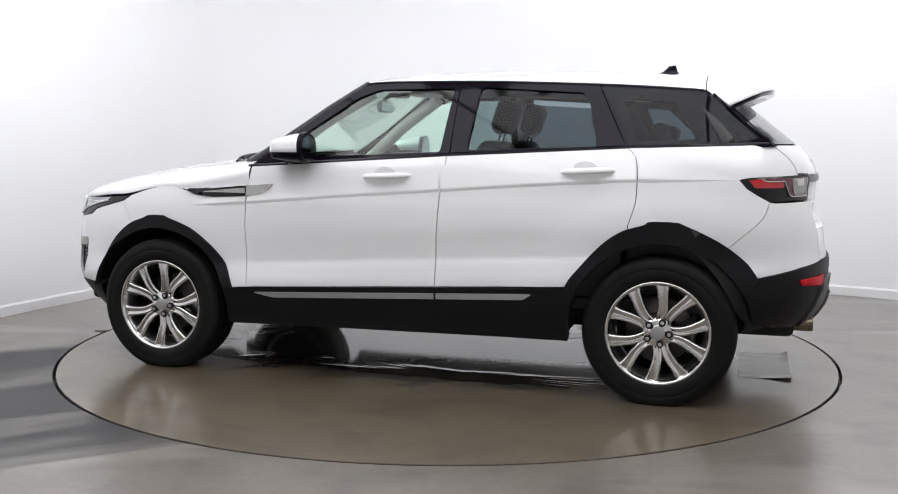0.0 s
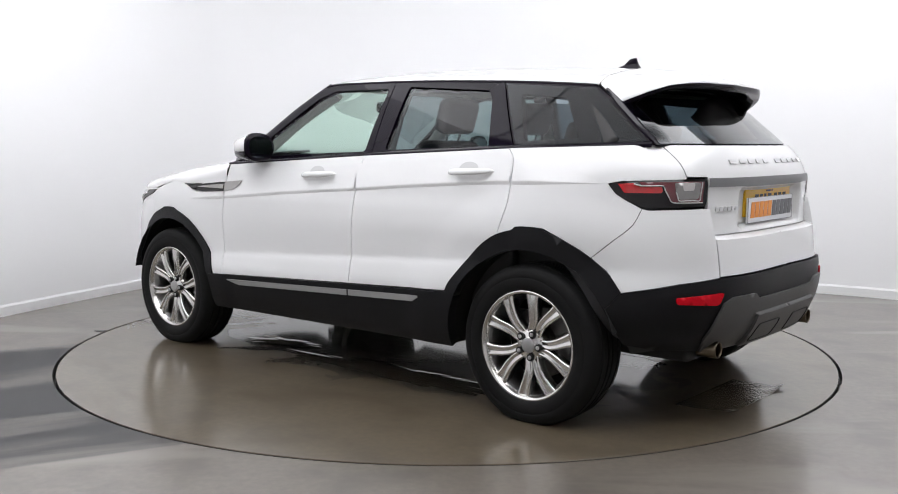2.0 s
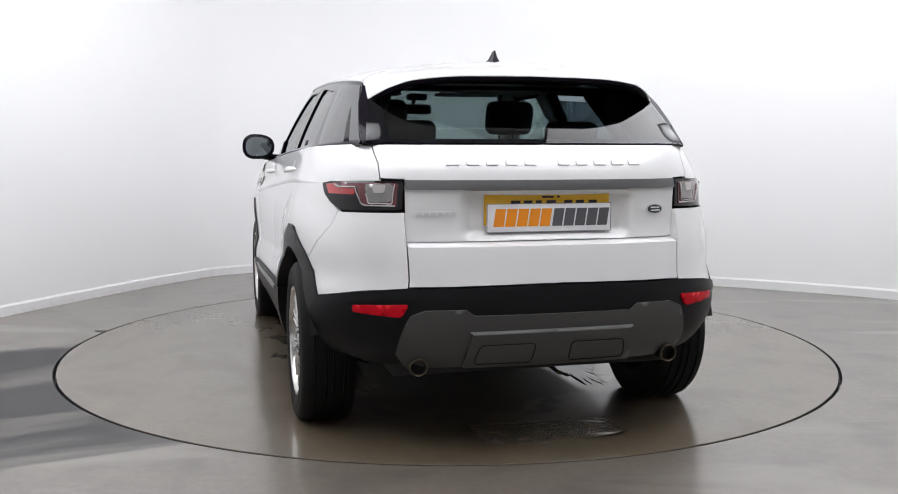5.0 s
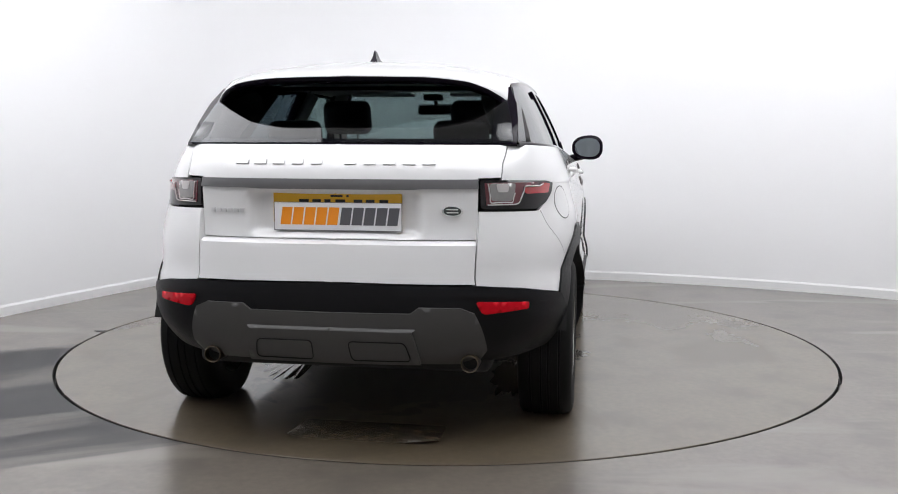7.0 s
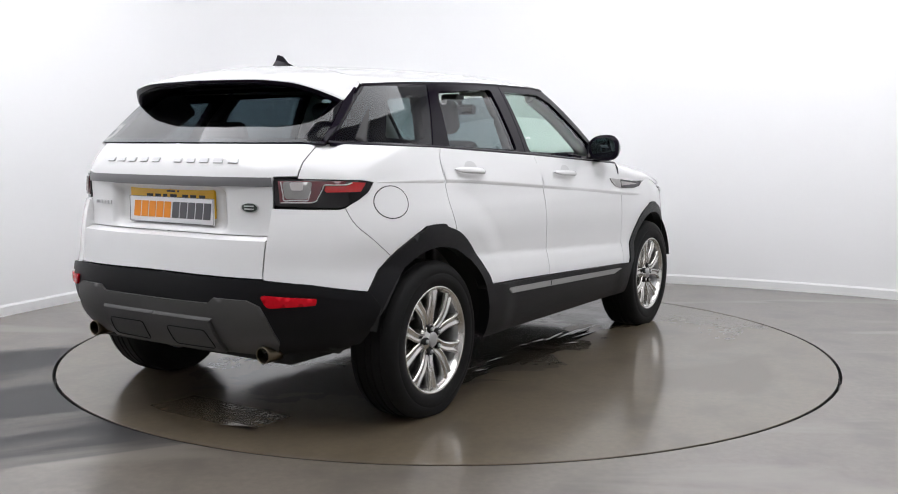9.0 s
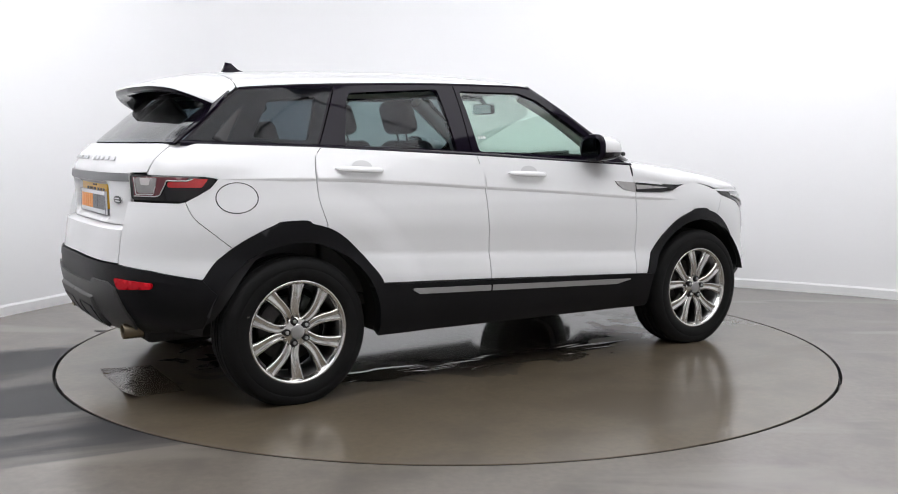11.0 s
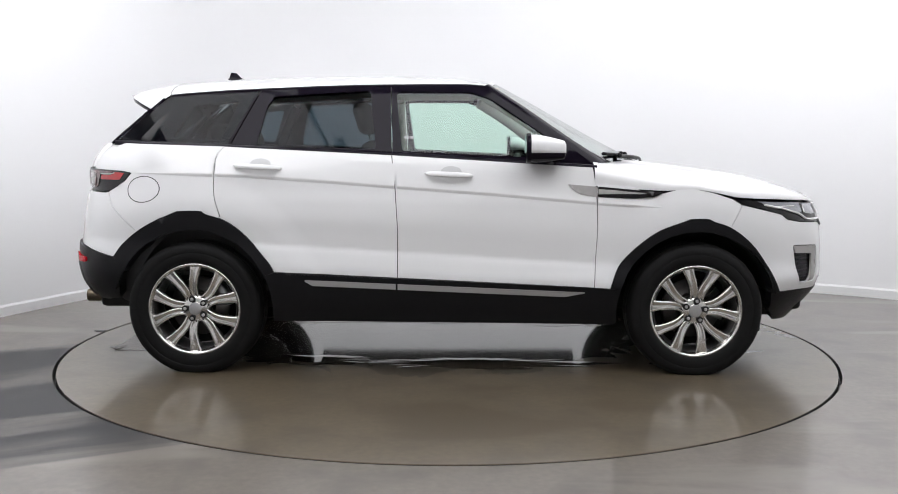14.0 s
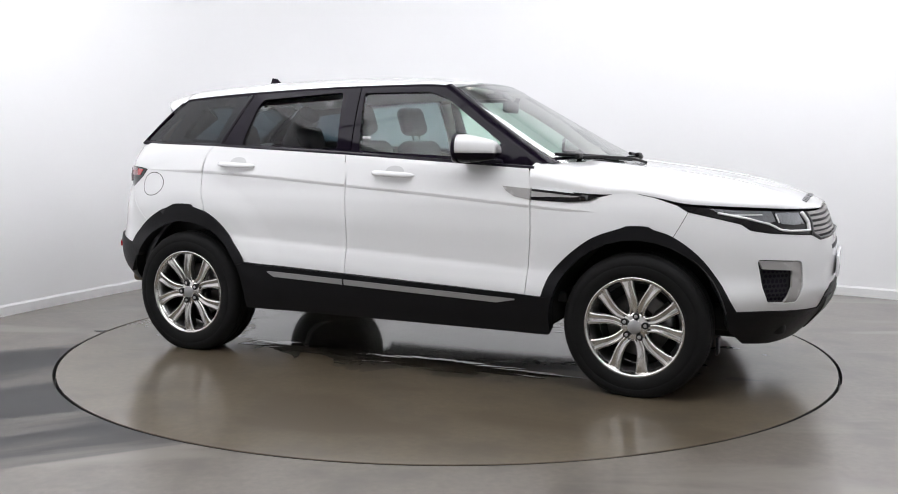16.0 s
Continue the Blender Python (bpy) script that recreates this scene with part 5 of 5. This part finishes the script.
def make_wheel_meshes():
    """Meshes of one wheel, centred on its hub, outer face towards +y; the four wheels share them."""
    out = {}
    bm = bmesh.new()
    lathe(bm, [(0.226, -0.115), (0.236, -0.118), (0.290, -0.122), (0.325, -0.115), (0.343, -0.098), (0.3490, -0.068), (0.3440, -0.066), (0.3440, -0.058), (0.3495, -0.056), (0.3503, -0.022), (0.3440, -0.020), (0.3440, -0.012), (0.3505, -0.010), (0.3505, 0.010), (0.3440, 0.012), (0.3440, 0.020), (0.3503, 0.022), (0.3495, 0.056), (0.3440, 0.058), (0.3440, 0.066), (0.3490, 0.068), (0.343, 0.092), (0.334, 0.106), (0.322, 0.114), (0.300, 0.120), (0.297, 0.1185), (0.290, 0.121), (0.268, 0.120), (0.2435, 0.112), (0.238, 0.104)], 96)
    # taller sidewall, flattened where it carries the car
    for v in bm.verts:
        r = math.hypot(v.co.x, v.co.z)
        k = (0.238 + (r - 0.238) * 1.095) / r if r > 0.238 else 1.0
        v.co.x, v.co.z = v.co.x * k, v.co.z * k
        if v.co.z < -HUB_Z + 0.0004:
            v.co.z = -HUB_Z + 0.0004
        low = max(0.0, (-v.co.z - 0.27) / 0.075)
        v.co.y += 0.007 * low * math.copysign(1.0, v.co.y) * (1 if abs(v.co.y) > 0.09 else 0)
    out["tyre"] = mesh_of("tyre", bm, RUBBER)
    out["tyre"].set_sharp_from_angle(angle=radians(40))
    bm = bmesh.new()
    lathe(bm, [(0.232, -0.10), (0.222, -0.095), (0.212, -0.06), (0.206, 0.0), (0.210, 0.06), (0.222, 0.085), (0.228, 0.096), (0.231, 0.106), (0.240, 0.1125), (0.2445, 0.1115), (0.2455, 0.106)], 96)
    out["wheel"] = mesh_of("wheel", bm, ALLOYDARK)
    bm = bmesh.new()
    lathe(bm, [(0.2225, 0.088), (0.2285, 0.0985), (0.2315, 0.1075), (0.2385, 0.1135), (0.2445, 0.1130), (0.2465, 0.107)], 96)
    out["rim_lip"] = mesh_of("rim_lip", bm, ALLOY)
    # a spoke: bowed outwards, leaning from the hub pair to its own place on the rim
    bm = bmesh.new()
    rows = []
    n = 18
    bow = curve([(0.045, 12), (0.06, 17.5), (0.08, 22.5), (0.10, 24.3), (0.142, 22.4), (0.18, 19.6), (0.231, 17.0)])
    breadth = curve([(0.045, 0.014), (0.08, 0.0195), (0.142, 0.0225), (0.2, 0.0265), (0.231, 0.034)])
    for i in range(n + 1):
        q = i / n
        r = 0.058 + (0.231 - 0.058) * q
        ang = radians(bow(r))
        w = breadth(r)
        y = 0.088 + 0.010 * math.sin(q * math.pi * 0.8) - 0.004 * (1 - q) + 0.004 * q
        c = Vector((math.cos(ang), 0, math.sin(ang)))
        t = Vector((-math.sin(ang), 0, math.cos(ang)))
        sect = [(-1.05, -0.045), (-1.02, -0.008), (-0.88, -0.001), (-0.5, 0.0), (-0.3, -0.005), (0.35, -0.006), (0.55, -0.001), (0.88, -0.001), (1.02, -0.008), (1.05, -0.045)]
        rows.append([c * r + t * w * a + Vector((0, y + b, 0)) for a, b in sect])
    ring_strip(bm, rows, closed=False)
    out["spoke"] = mesh_of("spoke", bm, ALLOY)
    bm2 = bmesh.new()
    rows2 = [[Vector((p.x, p.y, -p.z)) for p in row] for row in rows]
    ring_strip(bm2, rows2, closed=False)
    out["spoke_b"] = mesh_of("spoke", bm2, ALLOY)
    bm = bmesh.new()
    lathe(bm, [(0.078, 0.02), (0.076, 0.070), (0.066, 0.082), (0.050, 0.0885), (0.036, 0.0905), (0.034, 0.0925)], 48)
    out["hub"] = mesh_of("hub", bm, ALLOY)
    bm = bmesh.new()
    lathe(bm, [(0.034, 0.088), (0.0335, 0.0965), (0.030, 0.0985), (0.012, 0.0995), (0.001, 0.0996)], 40, True)
    out["centre_cap"] = mesh_of("centre_cap", bm, BRIGHT)
    # black disc on the hub, its colour holding a sunk nut hole's shade
    bm = bmesh.new()
    lathe(bm, [(0.0165, 0.075), (0.0165, 0.0975)], 20)
    lathe(bm, [(0.0165, 0.0975), (0.001, 0.0973)], 20, True)
    out["nut_seat"] = mesh_of("nut_seat", bm, SOOT_SHADE)
    bm = bmesh.new()
    lathe(bm, [(0.0092, 0.08), (0.0092, 0.102), (0.0074, 0.1045), (0.001, 0.105)], 6, True)
    out["wheel_nut"] = mesh_of("wheel_nut", bm, BRIGHT, False)
    bm = bmesh.new()
    lathe(bm, [(0.06, -0.005), (0.155, -0.005), (0.158, -0.010), (0.158, -0.028), (0.155, -0.033), (0.06, -0.033)], 64)
    lathe(bm, [(0.070, 0.03), (0.085, 0.0), (0.085, -0.03)], 48)
    out["brake_disc"] = mesh_of("brake_disc", bm, STEEL)
    bm = bmesh.new()
    lathe(bm, [(0.212, -0.07), (0.001, -0.075)], 48, False)
    out["back_plate"] = mesh_of("back_plate", bm, SOOT_SHADE)
    bm = bmesh.new()
    rows = []
    for i in range(9):
        a = radians(150 + 62 * i / 8)
        rows.append([Vector((r * math.cos(a), y, r * math.sin(a))) for r, y in ((0.10, 0.004), (0.11, 0.014), (0.165, 0.014), (0.175, 0.004), (0.175, -0.05), (0.10, -0.05))])
    vr = ring_strip(bm, rows)
    bm.faces.new(vr[0])
    bm.faces.new(vr[-1])
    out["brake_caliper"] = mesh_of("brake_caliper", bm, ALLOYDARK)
    return out


def build_wheels(car):
    ms = make_wheel_meshes()
    for i, (x, s, spin) in enumerate(((WHEEL_X, 1, -5), (WHEEL_X, -1, 10.6), (-WHEEL_X, 1, -5), (-WHEEL_X, -1, 35))):
        def child(name, key, parent, m=Matrix(), label=""):
            ob = new(name, ms[key])
            ob.parent = parent
            ob.matrix_local = m
            return tagged(ob, label)
        wheel = child("wheel", "wheel", car, Matrix.Translation((x, s * 0.82, HUB_Z)) @ pose(0, 0, 0, 0, spin, 0 if s > 0 else 180), "silver ten-spoke alloy wheel with a black tyre")
        child("tyre", "tyre", wheel, pose(0, 0, 0, 0, -spin, 0), label="black rubber tyre")
        for k in range(5):
            r = Matrix.Rotation(radians(72 * k), 4, "Y")
            child("spoke", "spoke", wheel, r)
            child("spoke", "spoke_b", wheel, r)
            o = Matrix.Rotation(radians(72 * k + 36), 4, "Y") @ Matrix.Translation((0.054, 0, 0))
            child("nut_seat", "nut_seat", wheel, o)
            child("wheel_nut", "wheel_nut", wheel, o, "steel wheel nut")
        child("hub", "hub", wheel)
        child("rim_lip", "rim_lip", wheel, label="bright silver rim lip")
        child("centre_cap", "centre_cap", wheel, label="plain grey centre cap")
        child("brake_disc", "brake_disc", wheel, label="steel brake disc")
        child("back_plate", "back_plate", wheel)
        child("brake_caliper", "brake_caliper", wheel, label="grey brake caliper")


def build_underside(car):
    bm = bmesh.new()
    box(bm, (-1.95, -0.62, 0.30), (2.0, 0.62, 0.42), 0.03)
    box(bm, (-0.86, -0.88, 0.27), (0.86, 0.88, 0.40), 0.03)
    box(bm, (1.55, -0.52, 0.25), (1.88, 0.52, 0.33), 0.03)
    part("underbody", bm, UNDER, car, "black underbody")
    for x in (WHEEL_X, -WHEEL_X):
        for s in (1, -1):
            bm = bmesh.new()
            rows = []
            for i in range(25):
                a = radians((-4 if x < 0 else 12) + (170 if x < 0 else 172) * i / 24)
                rows.append([Vector((x + 0.434 * math.cos(a), y * s, HUB_Z + 0.434 * math.sin(a))) for y in (0.50, 0.70, 0.915)])
            ring_strip(bm, rows, closed=False)
            part("wheel_arch_liner", bm, SOOT_SHADE, car, "black wheel arch liner")
            bm = bmesh.new()
            box(bm, (x - 0.42, 0.48 * s, 0.38), (x + 0.42, 0.50 * s, 0.78))
            part("arch_wall", bm, SOOT_SHADE, car)
    for x in (1.33, -1.33):
        bm = bmesh.new()
        tube(bm, [Vector((x, -0.75, 0.33)), Vector((x, 0, 0.31)), Vector((x, 0.75, 0.33))], 0.035)
        part("axle", bm, UNDER, car)
    for y in (0.525, -0.545):
        bm = bmesh.new()
        rows = [[Vector((-2.04 + d, y + r * math.cos(k * math.pi / 14), 0.357 + r * math.sin(k * math.pi / 14))) for k in range(28)] for r, d in ((0.034, 0.14), (0.036, 0.13), (0.036, 0.004), (0.0345, 0.0), (0.032, 0.0), (0.031, 0.006), (0.030, 0.13))]
        vr = ring_strip(bm, rows)
        tip = part("exhaust_tip", bm, BRASS, car, "round stained steel exhaust tip")
        bm = bmesh.new()
        bm.faces.new([bm.verts.new((-2.0, y + 0.031 * math.cos(k * math.pi / 14), 0.357 + 0.031 * math.sin(k * math.pi / 14))) for k in range(28)])
        part("exhaust_bore", bm, SOOT_SHADE, tip, smooth=False)
        bm = bmesh.new()
        tube(bm, [Vector((-1.92, y, 0.352)), Vector((-1.75, y * 0.97, 0.36)), Vector((-1.6, y * 0.8, 0.36))], 0.034)
        part("exhaust_pipe", bm, UNDER, tip)
    for s in (1, -1):
        bm = bmesh.new()
        box(bm, (1.70, 0.72 * s, 0.215), (1.712, 0.80 * s, 0.30), 0.003)
        part("air_deflector", bm, CLAD, car, "black rubber air deflector")
    bm = bmesh.new()
    box(bm, (-1.72, -0.30, 0.25), (-1.55, 0.30, 0.33), 0.04)
    part("silencer", bm, STEEL, car, "grey exhaust silencer")


def cushion(bm, lo, hi, r=0.05, m=None):
    return box(bm, lo, hi, r, m)


def build_interior(car):
    bm = bmesh.new()
    box(bm, (-1.75, -0.78, 0.42), (0.95, 0.78, 0.47))
    part("cabin_floor", bm, CABIN, car, smooth=False)
    bm = bmesh.new()
    rows = []
    for i in range(20):
        x = -1.45 + 1.62 * i / 19
        rows.append([roof(x, k / 10 * 0.93) + Vector((0, 0, -0.035)) for k in range(-10, 11)])
    ring_strip(bm, rows, closed=False)
    part("headlining", bm, LINER, car, "pale grey headlining")
    for s in (1, -1):
        bm = bmesh.new()
        for a, b, zt in ((-1.15, -0.30, 1.16), (-0.27, 0.85, 1.12)):
            box(bm, (a, 0.70 * s, 0.48), (b, 0.80 * s, zt), 0.02)
        box(bm, (-1.75, 0.64 * s, 0.5), (-1.15, 0.76 * s, 1.19), 0.02)
        part("door_trim", bm, CABIN, car, "dark door trim")
        # inner pillars in pale trim
        bm = bmesh.new()
        tube(bm, [Vector((0.21, 0.58 * s, 1.50)), Vector((0.42, 0.645 * s, 1.37)), Vector((0.62, 0.70 * s, 1.22)), Vector((0.76, 0.735 * s, 1.11))], 0.042)
        part("pillar_trim", bm, LINER, car, "pale pillar trim")
        bm = bmesh.new()
        tube(bm, [Vector((-0.33, 0.60 * s, 1.50)), Vector((-0.33, 0.70 * s, 1.30)), Vector((-0.32, 0.76 * s, 1.12))], 0.035)
        part("pillar_trim", bm, LINER, car, "pale pillar trim")
        bm = bmesh.new()
        tube(bm, [Vector((-1.02, 0.60 * s, 1.47)), Vector((-1.10, 0.68 * s, 1.33)), Vector((-1.16, 0.74 * s, 1.20))], 0.03)
        part("rear_pillar_trim", bm, CABIN, car, "dark pillar trim")
        bm = bmesh.new()
        tube(bm, [Vector((-1.40, 0.58 * s, 1.43)), Vector((-1.52, 0.64 * s, 1.32)), Vector((-1.62, 0.68 * s, 1.20))], 0.08)
        part("rear_pillar_trim", bm, CABIN, car, "dark pillar trim")
        # front seat
        y0 = 0.36 * s
        bm = bmesh.new()
        cushion(bm, (-0.30, y0 - 0.25, 0.60), (0.25, y0 + 0.25, 0.76), 0.06)
        seat = part("front_seat", bm, LEATHER, car, "dark grey leather front seat")
        bm = bmesh.new()
        lean = Matrix.Translation((-0.27, y0, 0.70)) @ pose(0, 0, 0, 0, -17, 0)
        cushion(bm, (-0.07, -0.23, 0.0), (0.07, 0.23, 0.56), 0.06, lean)
        cushion(bm, (-0.05, -0.26, 0.02), (0.10, -0.19, 0.42), 0.03, lean)
        cushion(bm, (-0.05, 0.19, 0.02), (0.10, 0.26, 0.42), 0.03, lean)
        part("backrest", bm, LEATHER, seat)
        bm = bmesh.new()
        cushion(bm, (-0.045, -0.135, 0.60), (0.055, 0.135, 0.79), 0.045, lean)
        part("head_restraint", bm, LEATHER, seat)
        for dy in (-0.05, 0.05):
            bm = bmesh.new()
            tube(bm, [lean @ Vector((0, dy, 0.52)), lean @ Vector((0, dy, 0.58)), lean @ Vector((0, dy, 0.64))], 0.007)
            part("restraint_post", bm, CHROME, seat, "chrome post")
    bm = bmesh.new()
    cushion(bm, (-1.10, -0.66, 0.58), (-0.62, 0.66, 0.74), 0.06)
    bench = part("rear_seat", bm, LEATHER, car, "dark grey leather rear bench")
    lean = Matrix.Translation((-1.10, 0, 0.68)) @ pose(0, 0, 0, 0, -18, 0)
    for a, b in ((-0.66, -0.14), (-0.13, 0.13), (0.14, 0.66)):
        bm = bmesh.new()
        cushion(bm, (-0.07, a, 0.0), (0.07, b, 0.50), 0.05, lean)
        part("backrest", bm, LEATHER, bench)
    for y0 in (-0.40, 0.40):
        bm = bmesh.new()
        cushion(bm, (-0.04, y0 - 0.13, 0.53), (0.05, y0 + 0.13, 0.68), 0.04, lean)
        part("head_restraint", bm, LEATHER, bench)
    bm = bmesh.new()
    box(bm, (-1.85, -0.60, 0.90), (-1.25, 0.60, 0.93), 0.01)
    part("parcel_shelf", bm, CABIN, car, "dark load cover")
    bm = bmesh.new()
    rows = []
    for i in range(21):
        y = -0.76 + 1.52 * i / 20
        hood = 0.035 * math.exp(-((y + 0.37) / 0.16) ** 2)
        rows.append([Vector((0.42, y, 0.70)), Vector((0.46, y, 0.96)), Vector((0.50, y, 1.045 + hood)), Vector((0.62, y, 1.085 + hood * 0.8)), Vector((0.85, y, 1.075)), Vector((1.02 - 0.2 * y * y, y, 1.055))])
    ring_strip(bm, rows, closed=False)
    part("dashboard", bm, CABIN, car, "dark moulded dashboard")
    bm = bmesh.new()
    m = Matrix.Translation((0.34, -0.37, 0.99)) @ pose(0, 0, 0, 0, -66, 0)
    tube(bm, [m @ Vector((0.18 * math.cos(2 * math.pi * k / 24), 0.18 * math.sin(2 * math.pi * k / 24), 0)) for k in range(25)], 0.017)
    wheel = part("steering_wheel", bm, CABIN, car, "dark leather steering wheel")
    bm = bmesh.new()
    box(bm, (-0.06, -0.09, -0.03), (0.06, 0.09, 0.01), 0.02, m)
    box(bm, (-0.015, -0.17, -0.02), (0.02, 0.17, -0.005), 0.005, m)
    part("steering_boss", bm, CABIN, wheel)
    bm = bmesh.new()
    box(bm, (0.345, -0.115, 1.405), (0.375, 0.115, 1.470), 0.02)
    mirror = part("interior_mirror", bm, CABIN, car, "black interior mirror")
    bm = bmesh.new()
    tube(bm, [Vector((0.36, 0, 1.45)), Vector((0.36, 0, 1.48)), Vector((0.32, 0, 1.51))], 0.014)
    box(bm, (0.22, -0.06, 1.49), (0.32, 0.06, 1.53), 0.015)
    part("mirror_stalk", bm, CABIN, mirror)
    bm = bmesh.new()
    bm.faces.new([bm.verts.new((0.344, y, z)) for y, z in ((-0.10, 1.412), (0.10, 1.412), (0.10, 1.463), (-0.10, 1.463))])
    part("mirror_glass", bm, DIM_MIRROR, mirror, "mirror glass", smooth=False)
    for s in (1, -1):
        bm = bmesh.new()
        box(bm, (0.15, 0.12 * s, 1.515), (0.30, 0.50 * s, 1.535), 0.008)
        part("sun_visor", bm, LINER, car, "pale sun visor")


car = tagged(new("car"), "white five-door sport utility car with black cladding parked on the turntable", "car")
riders = [car, floor_mat]
build_body(car)
build_bonnet(car)
build_cabin_skin(car)
build_tailgate(car)
build_lamps(car)
for side in (1, -1):
    build_mirror(car, side)
build_wheels(car)
build_underside(car)
build_interior(car)


def motions():
    walk(turntable, [(t, pose(0, 0, 0, 0, 0, th)) for t, th in TURN])
    for ob in riders:
        walk(ob, [(t, Matrix.Translation(turned(0, 0, 0, th)) @ pose(0, 0, 0, 0, 0, th)) for t, th in TURN])


motions()
